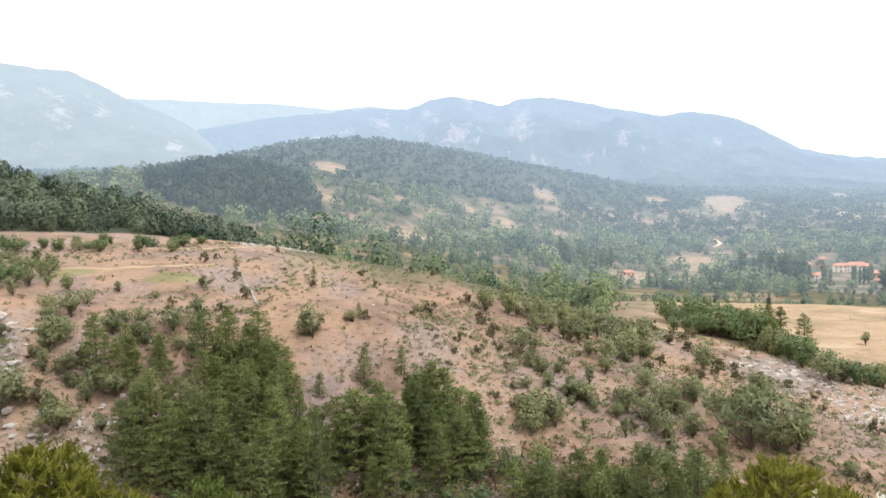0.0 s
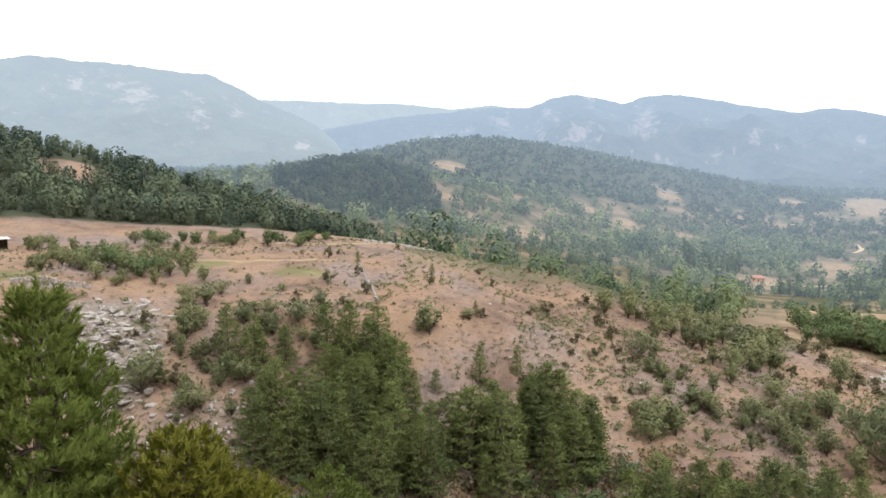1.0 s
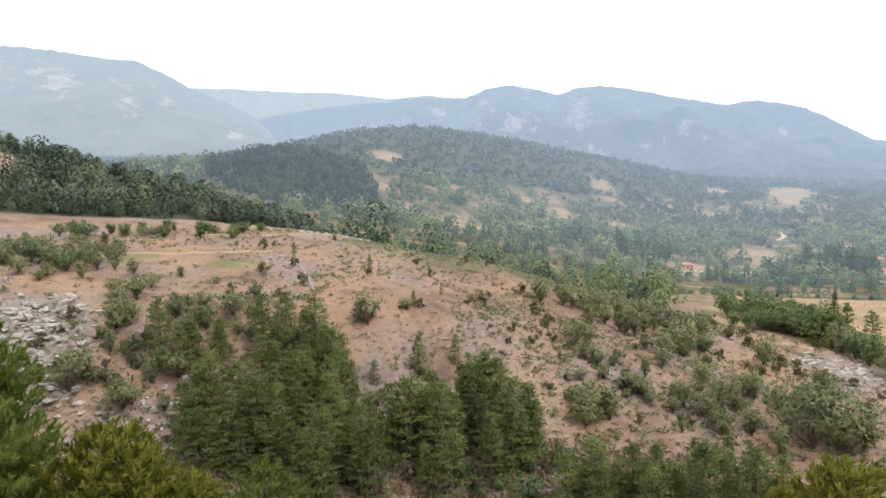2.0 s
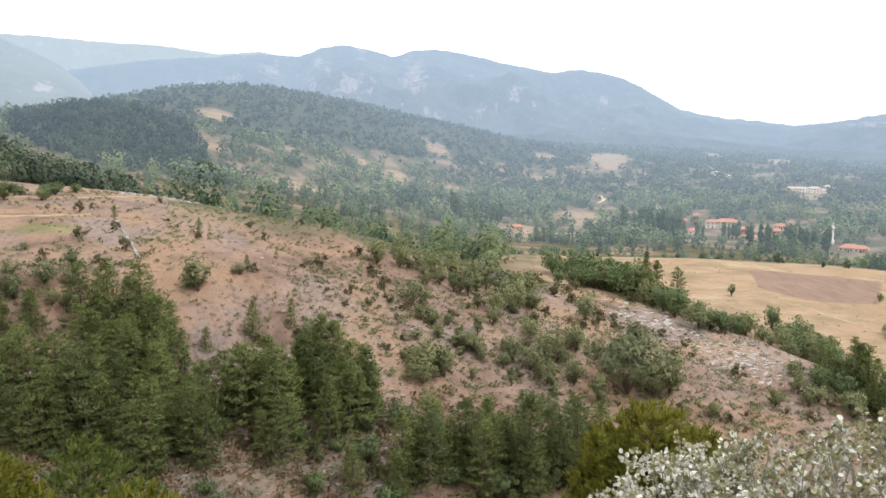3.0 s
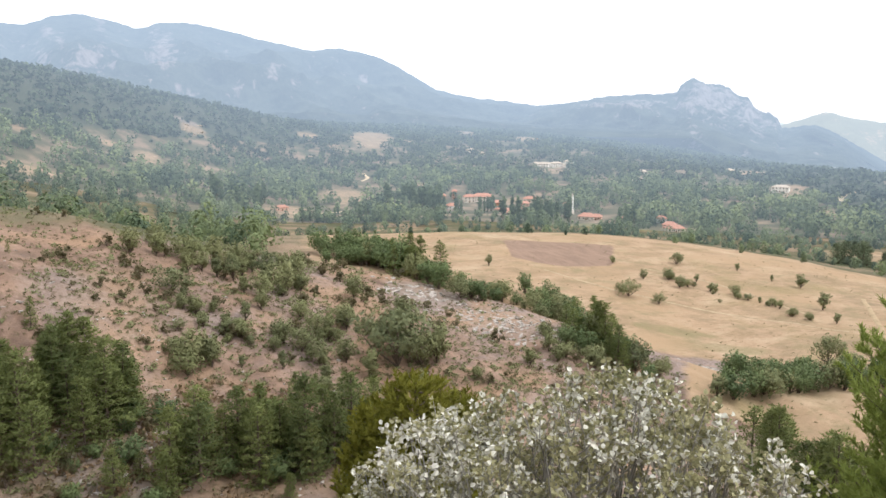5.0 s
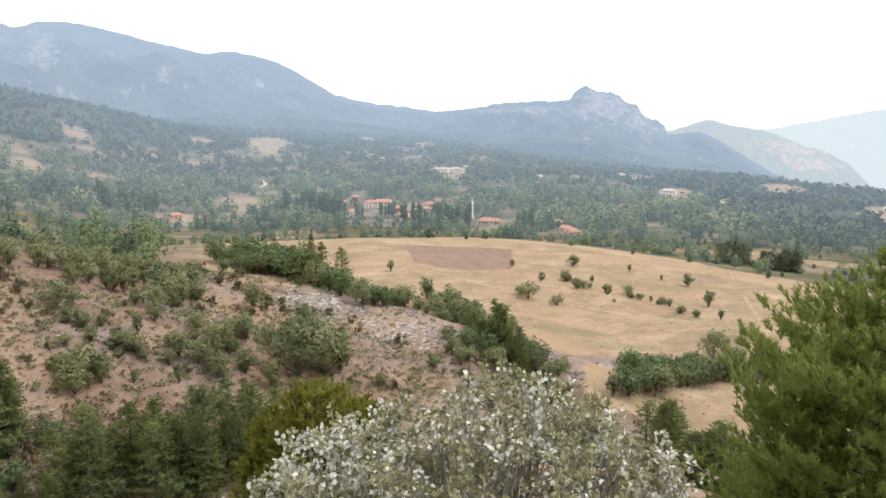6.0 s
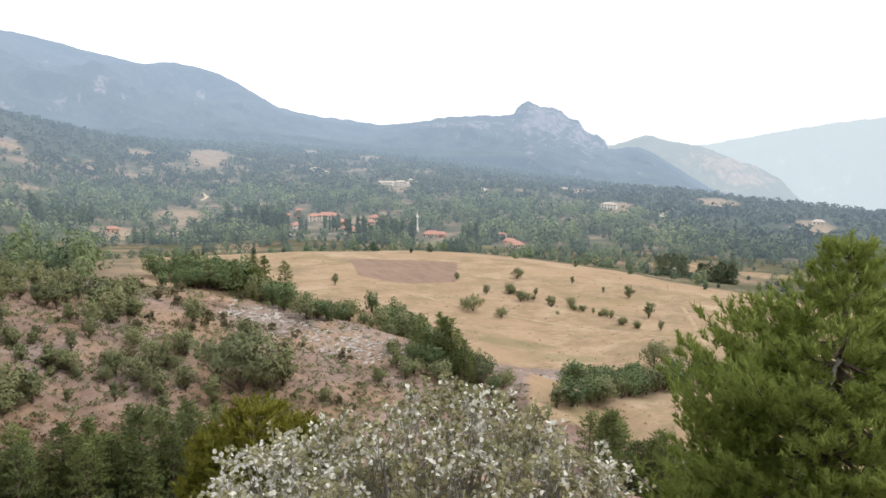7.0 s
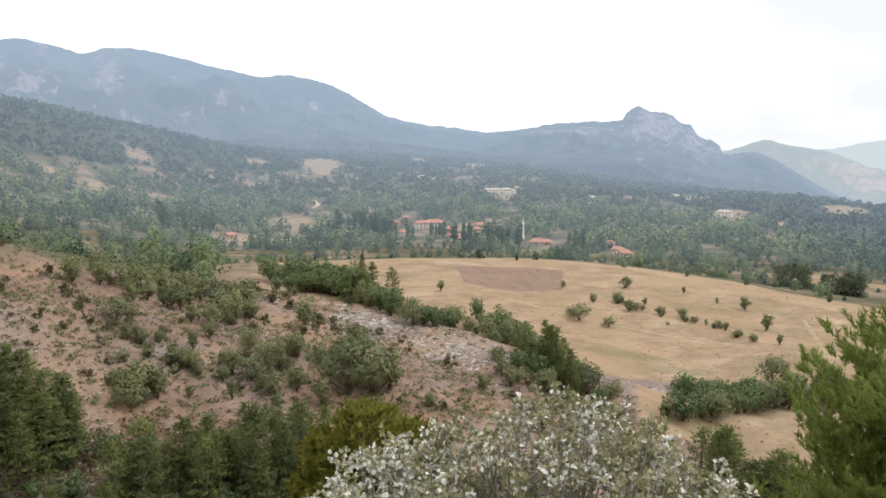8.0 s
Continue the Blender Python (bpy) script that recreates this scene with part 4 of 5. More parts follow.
# shrubs and tussocks over the dry hillside
def on_slope(b, d, x, y):
    return np.clip((line("crest", b) + 6 - d) / 6, 0, 1) * np.clip(0.62 + 1.2 * fbm(x, y, 18, 61) + 0.4 * (d < 98), 0.10, 1) * (1 - field_mask(b, d)) * (1 - 0.8 * np.maximum(blob(b, d, 31, 147, 6, 12), blob(b, d, 24, 158, 4, 10))) * np.where((b < -14) & (d > 122), 0.25, 1) * np.where((b > -15) & (b < 9), np.clip((150 - d) / 25, 0.22, 1), 1)


b, d, x, y, q = scatter(620, -40, 46, 80, 175, 71, on_slope)
for k in range(min(len(b), 280)):
    shrubs.put(float(b[k]), float(d[k]), float(q.uniform(0.45, 1.0) ** 2 * 2.2 + 0.35), q, 0.05)


def tuft_stuff(name, n, area, seed, keep, material, label, blades_each, size, category="grass", squash=0.6):
    b, d, x, y, q = scatter(n, *area, seed, keep)
    z = height(x, y)
    m = len(b)
    s = size * q.uniform(0.4, 1.3, m)
    k = np.repeat(np.arange(m), blades_each)
    c = np.stack([x, y, z], 1)[k]
    way = unit(q.normal(0, 0.8, (len(k), 3)) + np.array([0, 0, 0.6]))
    off = q.normal(0, 0.42, (len(k), 3)) * np.array([1, 1, 0]) + np.array([0, 0, 0.6]) * q.uniform(0, 1, (len(k), 1))
    c = c + off * s[k][:, None] + np.array([0, 0, 0.02])
    v, f, nrm = blades(c, way, s[k] * q.uniform(0.35, 0.7, len(k)), s[k] * squash * 0.6, q, out=unit(off + np.array([0, 0, 0.15])))
    return tagged(new(name, mesh_of(name, v, f, material, normals=nrm)), label, category, kind="stuff")


tuft_stuff("low_scrub", 11000, (-40, 44, 78, 190), 73, on_slope, OAK_GREEN, "low dark green scrub dotted over the slope", 19, 0.62, "scrub")
tuft_stuff("field_tufts", 2600, (14, 64, 130, 310), 74, lambda b, d, x, y: field_mask(b, d) * np.clip(0.3 + 1.4 * fbm(x, y, 12, 62), 0.05, 1), SAGE, "small dry weeds dotted over the mown field", 9, 0.38, "weeds")
DRY_BRUSH = foliage("dry_brush", (0.13, 0.085, 0.052), (0.30, 0.21, 0.13), (0.24, 0.165, 0.10), through_light=0.25)
tuft_stuff("dry_brush", 3000, (-34, 28, 72, 100), 75, lambda b, d, x, y: np.clip(0.6 + 1.3 * fbm(x, y, 9, 64), 0.05, 1), DRY_BRUSH, "brown dead brush and fallen needles in the gully", 16, 0.75, "brush")
tuft_stuff("dry_tussocks", 20000, (-40, 48, 76, 190), 72, on_slope, SAGE, "small dry tussocks scattered over the bare slope", 12, 0.42, "tussocks")


# ---- woods too many to count ----
def wood_stuff(name, area, n, seed, keep, material, label, tall, wide, leaves, leaf, conical, category="trees"):
    """Many trees in one mesh, each a clumpy crown of leaves over the ground."""
    b, d, x, y, q = scatter(n, *area, seed, keep)
    z = height(x, y)
    m = len(b)
    h = tall * (0.42 + 1.1 * q.uniform(0, 1, m) ** 1.8) * (1 - 0.58 * in_village(b, d)) * np.where(conical | (d < 300), 1.0, np.clip(np.where(b < 13, 0.62, 0.42) + (d - 400) / 420, np.where(b < 13, 0.62, 0.42), 1))
    w = wide * q.uniform(0.7, 1.35, m) * h / tall
    k = np.repeat(np.arange(m), leaves)
    t = q.uniform(0, 1, len(k))
    th = q.uniform(0, 2 * np.pi, len(k))
    full = np.where(conical, (1 - t) ** 0.75, np.sqrt(np.clip(1 - (2 * t - 0.9) ** 2 / 1.25, 0, 1)))
    lobes = 0.82 + 0.25 * np.sin(3 * th + 7.1 * k) + 0.12 * np.sin(7 * th + 11 * t + k)
    rad = w[k] * full * lobes * np.sqrt(q.uniform(0.35, 1, len(k)))
    c = np.stack([x[k] + rad * np.cos(th), y[k] + rad * np.sin(th), z[k] + h[k] * (0.06 + 0.94 * t)], 1)
    round_out = unit(np.stack([np.cos(th), np.sin(th), 0.45 + 0 * th if conical else 2.4 * t - 0.8], 1))
    out = unit(round_out + q.normal(0, 0.32, (len(k), 3)))
    way = unit(np.cross(out, q.normal(0, 1, (len(k), 3))))
    size = leaf * (h / tall)[k] ** 0.5 * q.uniform(0.7, 1.3, len(k))
    v, f, nrm = blades(c - way * size[:, None] * 0.4, way, size * 0.95, size, q, out, round_out)
    me = mesh_of(name, v, f, material, normals=nrm)
    tone = np.clip(0.5 + 0.75 * fbm(x, y, 30, 86) + q.normal(0, 0.3, m), 0, 1)
    me.attributes.new("tone", "FLOAT", "POINT").data.foreach_set("value", np.repeat(tone[k], 3).astype(np.float32))
    return tagged(new(name, me), label, category, kind="stuff")


def in_village(b, d):
    return np.maximum.reduce([blob(b, d, 28.6, 740, 5.2, 130), blob(b, d, 36.4, 660, 2.8, 105), blob(b, d, 42.2, 605, 2.0, 80), blob(b, d, 13.6, 690, 1.8, 55), blob(b, d, 17, 690, 2.6, 50), blob(b, d, 19.7, 990, 1.0, 90)])


def plantation(b, d, x, y):
    return ((b + 15.4) / 6.3) ** 2 + ((d - 765) / 112) ** 2 < 1 + 0.3 * fbm(x, y, 40, 83)


def in_valley(b, d, x, y):
    open_land = np.clip(1.1 + 2.0 * fbm(x, y, 80, 81), 0.1, 1) * np.clip(0.85 + 2.6 * fbm(x, y, 38, 82), 0.08, 1) * (1 - clearings(b, d)) * (1 - 0.9 * in_village(b, d))
    start = np.where(b < -12, 350, np.where(b < 13, line("crest", b) + 12, line("field_rim", b) + 12))
    return open_land * (d > start) * (d < wood_edge(b) + 25) * (1 - plantation(b, d, x, y)) * np.clip(0.6 + (d - start) / 120, 0, 1) * np.where((b > 47) & (d < 560), 0.7, 1)


def ridge_wood(b, d, x, y):
    return np.where(d > wood_edge(b) + 40 * fbm(x, y, 90, 85), np.clip(1.0 + 0.6 * fbm(x, y, 60, 89), 0.4, 1), 0.0) * (1 - clearings(b, d)) * (1 - plantation(b, d, x, y))


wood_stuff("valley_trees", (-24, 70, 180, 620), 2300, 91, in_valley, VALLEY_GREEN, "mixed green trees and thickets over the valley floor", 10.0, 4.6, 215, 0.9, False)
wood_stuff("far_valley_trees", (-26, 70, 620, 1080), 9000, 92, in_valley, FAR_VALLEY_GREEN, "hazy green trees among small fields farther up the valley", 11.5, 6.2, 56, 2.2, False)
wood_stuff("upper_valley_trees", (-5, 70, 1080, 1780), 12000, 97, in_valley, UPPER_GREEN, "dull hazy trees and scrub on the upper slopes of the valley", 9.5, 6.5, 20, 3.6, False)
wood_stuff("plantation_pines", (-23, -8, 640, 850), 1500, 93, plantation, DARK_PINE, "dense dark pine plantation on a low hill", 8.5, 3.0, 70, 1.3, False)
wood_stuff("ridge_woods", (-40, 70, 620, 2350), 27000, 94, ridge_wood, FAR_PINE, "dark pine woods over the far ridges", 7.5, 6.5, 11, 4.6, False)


# ---- pine wood on the hill beyond the terrace ----
def hill_wood(b, d, x, y):
    ds, zs = lines_at(b)
    return np.clip(0.95 + 0.7 * fbm(x, y, 25, 87), 0.3, 1) * np.clip((-11 - b) / 5, 0, 1) * (d > 236 + 5 * fbm(x, y, 15, 88)) * (d < line("field_rim", b) + 12) * (1 - 0.85 * hill_gap(b, d))


PINE_BLUE = foliage("wood_edge_needles", (0.085, 0.115, 0.075), (0.185, 0.22, 0.14), (0.15, 0.18, 0.11), through_light=0.3)
hill_pines = Kind("pine_tree", [(8, pine_parts(8, s, k, 4, 9, 0.55, 0.25, bare=0.06, whorl=0.95, crown_power=0.5, limbs=False)) for k, s in ((51, 2.9), (52, 3.3), (53, 2.6))], PINE_BLUE, BARK,
                  "dark pine tree in a dense wood on the hilltop", "pine tree", "pine wood on the hill")
wood_stuff("hill_pine_wood", (-46, -12, 234, 350), 1300, 96, hill_wood, HILL_PINE, "dense dark pine wood over the hilltop", 6.4, 2.7, 150, 0.72, False)
b, d, x, y, q = scatter(1100, -46, -12, 232, 290, 95, hill_wood)
for k in range(min(len(b), 70)):
    hill_pines.put(float(b[k]), float(d[k]), float(q.uniform(4.5, 7.0)) * min(1.0, 0.35 + (-11 - float(b[k])) / 12), q, 0.2)


# ---- plants close by on the viewpoint's own bank ----
def bough_pine_parts(h, depths, reaches, seed, whorl=0.33, start=0.3, needles=15, needle=0.125, thick=0.038, gap=0.135):
    """A pine close by: limbs in whorls that carry side twigs, each ending in upturned shoots set round with needles. reaches: the crown's half width at the depths below its top."""
    r = np.random.default_rng(seed)
    zs = np.linspace(0, h, 10)
    bend = np.cumsum(r.normal(0, 0.006 * h, (10, 2)), 0)
    bend -= np.linspace(0, 1, 10)[:, None] * bend[-1]
    trunk = np.concatenate([bend, zs[:, None]], 1)
    wood = [tube(trunk, 0.016 * h * (1 - zs / h) ** 0.8 + 0.012, 8)]
    feet, ways, outs = [], [], []
    z = start * h
    up = np.array([0, 0, 1.0])
    while z < h - 0.1:
        t = z / h
        reach = float(np.interp(h - z, depths, reaches))
        base = np.array([np.interp(z, zs, trunk[:, 0]), np.interp(z, zs, trunk[:, 1]), z])
        n = int(r.integers(7, 10))
        th0 = r.uniform(0, 6.28)
        for k in range(n):
            th = th0 + 6.28 * k / n + r.normal(0, 0.22)
            L = reach * r.uniform(0.68, 1.06) + 0.08
            out = np.array([np.cos(th), np.sin(th), 0])
            across = np.array([-out[1], out[0], 0])
            lift = (0.02 + 0.32 * max(0.0, 1 - (h - z) / 3.5)) * L + r.normal(0, 0.05) * L

            def limb(q):
                return base + out * L * q + up * (lift * q - 0.16 * L * np.sin(3.14 * q) + 0.13 * L * q ** 3) + across * 0.05 * L * np.sin(5 * q + k)

            q4 = np.linspace(0, 1, 5)
            wood.append(tube(np.array([limb(q) for q in q4]), np.linspace(0.010 * L + 0.010, 0.005, 5), 4))
            for q in np.arange(0.30, 1.0, gap / max(L, 0.3)):
                for sgn in (-1, 1):
                    if r.random() < 0.12:
                        continue
                    l2 = (0.46 * L * (1.12 - q) + 0.14) * r.uniform(0.6, 1.15)
                    d2 = unit(across * sgn * 0.85 + out * 0.65 + up * r.normal(0.12, 0.12))
                    p0 = limb(q)
                    for u in np.arange(0.10, l2 + 0.06, 0.13):
                        feet.append(p0 + d2 * u + r.normal(0, 0.035, 3))
                        ways.append(unit(d2 * 0.55 + up * 0.75 + r.normal(0, 0.22, 3)))
                        outs.append(out)
            feet.append(limb(1.0))
            ways.append(unit(out * 0.6 + up * 0.9))
            outs.append(out)
        z += whorl * r.uniform(0.75, 1.2) * (0.55 + 0.45 * min(1, (h - z) / 2.0))
    for k in range(5):
        feet.append(np.array([*trunk[-1, :2], h - 0.12 * k]))
        ways.append(up)
        outs.append(up * 0.2)
    feet, ways, outs = np.array(feet), np.array(ways), np.array(outs)
    k = np.repeat(np.arange(len(feet)), needles)
    n = len(k)
    radial = unit(np.cross(ways[k], r.normal(size=(n, 3))))
    c = feet[k] + ways[k] * (r.uniform(0, 1, (n, 1)) * 0.20)
    way = unit(ways[k] * 0.95 + radial * 0.75)
    out = unit(outs[k] * 0.55 + radial * 0.5 + np.array([0, 0, 0.55]))
    return joined(wood), blades(c, way, needle * r.uniform(0.75, 1.2, n), thick * r.uniform(0.8, 1.2, n), r, out=out, round_off=0.7)


def near_pine(bearing, d, top, depths, reaches, seed, material, label, start=0.3, **finer):
    at = spot(bearing, d, 0.15)
    h = top - 0.25 - at.z
    return plant("pine_tree", bough_pine_parts(h, depths, reaches, seed, start=start, **finer), material, BARK, at, seed, 1.0, label, "pine tree")


FINE = dict(needles=26, thick=0.022, gap=0.15)
tall_pine = near_pine(66.2, 14.0, 0.35, (0, 0.5, 0.9, 1.3, 1.9, 2.8, 4.0, 7.0), (0.05, 0.35, 0.5, 1.45, 2.05, 2.5, 2.65, 2.7), 61, NEAR_PINE, "tall spreading green pine tree with bare grey branch stubs", 0.34, **FINE)
near_pine(-37.4, 13.0, 0.4, (0, 0.5, 1.0, 1.8, 2.6, 4.0, 7.0), (0.05, 0.3, 0.5, 1.0, 1.4, 1.6, 1.7), 62, SHADED_PINE, "tall dense green pine tree on the bank", 0.42, **FINE)
YOUNG = "young yellowish green pine tree on the bank"
near_pine(-28.6, 12, -1.9, (0, 0.5, 1.2, 2.5, 5), (0.1, 0.5, 0.95, 1.4, 1.6), 63, YOUNG_PINE, YOUNG, 0.3)
near_pine(-24.2, 12.5, -2.95, (0, 0.5, 1.2, 2.5, 5), (0.1, 0.5, 1.0, 1.5, 1.7), 64, YOUNG_PINE, YOUNG, 0.3)
BESIDE = "young yellow-green pine tree beside the white-leaved bush"
near_pine(24.3, 13, -2.72, (0, 0.3, 0.7, 1.2, 2.2, 4), (0.1, 0.3, 0.5, 0.7, 1.0, 1.2), 65, YOUNG_PINE, BESIDE, 0.35)
near_pine(27.3, 13.4, -3.15, (0, 0.4, 1.0, 2.0, 4), (0.1, 0.3, 0.5, 0.7, 0.8), 66, YOUNG_PINE, BESIDE, 0.35)
near_pine(21.6, 13.6, -3.5, (0, 0.4, 1.0, 2.0, 4), (0.1, 0.35, 0.55, 0.8, 0.9), 79, YOUNG_PINE, BESIDE, 0.35)
LOW = dict(whorl=0.5, needles=10, needle=0.16, thick=0.045, gap=0.24)
near_pine(-15.5, 16, -5.3, (0, 1, 2.5), (0.1, 0.8, 1.5), 67, YOUNG_PINE, YOUNG, **LOW)
near_pine(-13.0, 17, -6.0, (0, 1, 2.5), (0.1, 0.8, 1.3), 69, YOUNG_PINE, YOUNG, **LOW)
near_pine(-18.0, 18, -4.9, (0, 1, 2.5), (0.1, 0.8, 1.8), 72, SHADED_PINE, "green pine tree low on the bank", **LOW)


def dead_limbs(tree, n, seed):
    """Bare grey limbs left on a pine's trunk inside its crown."""
    q = np.random.default_rng(seed)
    for k in range(n):
        a, z, L = float(q.uniform(2.6, 5.4)), float(q.uniform(6.2, 8.2)), float(q.uniform(0.7, 1.5))
        out = np.array([math.cos(a), math.sin(a), 0])
        pts = [out * L * u + np.array([0, 0, z - 0.12 * L * math.sin(3 * u)]) + q.normal(0, 0.03, 3) for u in np.linspace(0.05, 1, 5)]
        v, f = tube(pts, np.linspace(0.035, 0.008, 5), 6)
        part("dead_branch", mesh_of("dead_branch", v, f, PALE_BARK, True), None, tree, "bare grey dead branch")


dead_limbs(tall_pine, 9, 171)


def white_bush(bearing, d, seed):
    """A wide bush of thin pale stems, its round leaves in loose sprays with gaps, many turned to show white undersides."""
    r = np.random.default_rng(seed)
    at = spot(bearing, d, 0.1)
    top = tagged(new("white_leaved_bush"), "wide bush with round grey-green and white leaves", "bush")
    top.location = at
    right = np.array([math.cos(radians(bearing)), -math.sin(radians(bearing)), 0.0])
    away = np.array([math.sin(radians(bearing)), math.cos(radians(bearing)), 0.0])
    up = np.array([0, 0, 1.0])
    # the uneven outline of the crown: across, and its height over the ground
    span, tall = (-2.1, -1.95, -1.7, -1.46, -1.13, -0.95, -0.62, -0.26, -0.03, 0.2, 0.38, 0.62, 0.86, 1.0, 1.2, 1.46, 1.65, 1.8), (2.3, 2.6, 2.93, 3.07, 3.12, 3.16, 3.34, 3.52, 3.58, 3.66, 3.54, 3.46, 3.58, 3.3, 3.08, 3.14, 2.98, 2.5)

    def place(u, w, h):
        return right * u + away * w + up * h

    boughs = []
    while len(boughs) < 540:
        u, w = r.uniform(-2.0, 1.75), r.uniform(-0.9, 1.0)
        limit = np.interp(u, span, tall) - 0.22 * w * w - 0.12 * max(0.0, -w)
        sink = r.uniform(0, 1) ** 1.15 * 1.9
        boughs.append((u, w, limit - 0.10 - sink, sink))
    for u, h in ((0.2, 3.66), (0.86, 3.56), (-1.04, 3.22), (1.62, 2.96), (1.46, 3.1), (-0.62, 3.34), (0.4, 3.5)):
        boughs.append((u, r.uniform(-0.2, 0.2), h - 0.10, 0.0))
    knees = [place(u, w, h) for u, w, h in ((-1.1, 0.1, 1.5), (-0.7, -0.3, 1.9), (-0.3, 0.3, 2.0), (0.0, -0.2, 2.3), (0.25, 0.2, 2.2), (0.6, -0.1, 1.9), (0.95, 0.3, 1.7), (1.2, -0.3, 1.5), (-1.5, -0.2, 1.2))]
    knees = np.array(knees)
    wood = []
    for k in knees:
        foot = k * np.array([0.12, 0.12, 0])
        wood.append(tube(np.array([foot - [0, 0, 0.2], foot * 0.5 + k * 0.5 + r.normal(0, 0.06, 3), k]), [0.045, 0.034, 0.024], 7))
    centres, ways, outs, pale = [], [], [], []
    for u, w, h, sink in boughs:
        end = place(u, w, h)
        k = knees[np.argmin(np.linalg.norm((knees - end) * np.array([1, 1, 0.5]), axis=1))]
        elbow = k * 0.45 + end * 0.55 + r.normal(0, 0.09, 3)
        wood.append(tube(np.array([k, elbow, end]), [0.011, 0.008, 0.005], 5))
        white = r.random() < (0.85 if u < -0.8 or u > 1.25 else 0.35)
        n = int(r.integers(5, 9)) if sink > 0.35 else int(r.integers(4, 6))
        for j in range(n):
            way = unit(r.normal(0, 0.75, 3) + up * 0.35 + unit(end - elbow) * 0.5)
            L = r.uniform(0.10, 0.26) * (1.0 if sink > 0.2 else 0.7)
            p = end + r.normal(0, 0.05, 3)
            tip = p + way * L - up * 0.05 * L
            wood.append(tube(np.array([p, p + way * L * 0.5, tip]), [0.005, 0.004, 0.002], 4))
            m = int(r.integers(9, 15))
            q = r.uniform(0.0, 1.08, m)[:, None]
            lw = unit(way * 0.35 + r.normal(0, 0.8, (m, 3)))
            centres.append(p + (tip - p) * q + lw * 0.016)
            ways.append(lw)
            outs.append(np.repeat(unit(way + up * 0.7)[None], m, 0))
            pale.append(r.random(m) < (0.52 if white else 0.08))
    c, way, out, pale = np.concatenate(centres), np.concatenate(ways), np.concatenate(outs), np.concatenate(pale)
    size = (r.uniform(0.026, 0.050, len(c)) * np.where(pale, 1.08, 1.0))[:, None]
    side = unit(np.cross(way, r.normal(size=c.shape)))
    fold = np.cross(way, side) * size * r.uniform(0.05, 0.55, (len(c), 1))
    quad = np.stack([c, c + way * size * 0.22 + side * size * 0.40 + fold, c + way * size * 0.68 + side * size * 0.42 + fold, c + way * size,
                     c + way * size * 0.68 - side * size * 0.42 + fold, c + way * size * 0.22 - side * size * 0.40 + fold], 1)
    wv, wf = joined(wood)
    part("stem_tangle", mesh_of("stem_tangle", wv, wf, PALE_BARK, True), None, top, "thin pale grey stems")
    for name, mask, mat, label in (("white_leaves", pale, WHITE_LEAF, "white undersides of turned leaves"), ("green_leaves", ~pale, GREY_LEAF, "dull grey-green leaves")):
        v = quad[mask].reshape(-1, 3)
        i = np.arange(mask.sum())[:, None] * 6
        part(name, mesh_of(name, v, np.concatenate([i + [0, 1, 2, 3], i + [0, 3, 4, 5]])[:, :4], mat), None, top, label)
    return top


WHITE_LEAF = foliage("white_leaf_undersides", (0.52, 0.50, 0.44), (0.84, 0.82, 0.76), (0.68, 0.65, 0.57), 0.3, 0.15)
GREY_LEAF = foliage("grey_green_leaves", (0.062, 0.064, 0.020), (0.50, 0.475, 0.29), (0.27, 0.255, 0.125), 0.4, 0.36, apart=1.0)
white_bush(38.5, 5.9, 77)


# ---- the village in the valley ----
TILE_RED = plain("roof_tiles", (0.37, 0.20, 0.165), (0.49, 0.30, 0.25), 0.9, 0.8, 0.03)
PLASTER = plain("plaster", (0.62, 0.56, 0.50), (0.78, 0.73, 0.68), 1.4, 0.9, 0.01)
BRICK_WALL = plain("brick_wall", (0.40, 0.22, 0.16), (0.55, 0.34, 0.25), 0.7, 0.9, 0.02)
PINK_WALL = plain("pink_plaster", (0.58, 0.40, 0.34), (0.70, 0.52, 0.45), 1.2, 0.9, 0.01)
WHITE_PAINT = plain("white_paint", (0.70, 0.69, 0.66), (0.82, 0.81, 0.79), 0.8, 0.7, 0.005)
DARK_GLASS = plain("window_glass", (0.03, 0.035, 0.04), (0.06, 0.065, 0.07), 1.0, 0.15)
OLD_WOOD = plain("old_wood", (0.10, 0.07, 0.05), (0.22, 0.16, 0.11), 0.4, 0.85, 0.01)
PALE_DIRT = plain("pale_dirt", (0.42, 0.35, 0.27), (0.58, 0.50, 0.40), 2.5, 0.95, 0.04)
TAN_DIRT = plain("tan_dirt", (0.28, 0.21, 0.13), (0.40, 0.305, 0.195), 1.5, 0.95, 0.04)
STONE = plain("limestone", (0.23, 0.205, 0.185), (0.52, 0.48, 0.445), 0.4, 0.95, 0.08)


def box(w, l, h, x=0.0, y=0.0, z=0.0, bevel=0.0):
    bm = bmesh.new()
    bmesh.ops.create_cube(bm, size=1.0, matrix=Matrix.Translation((x, y, z + h / 2)) @ Matrix.Diagonal((w, l, h, 1)))
    if bevel:
        bmesh.ops.bevel(bm, geom=bm.edges[:], offset=bevel, segments=1, affect="EDGES")
    return bm


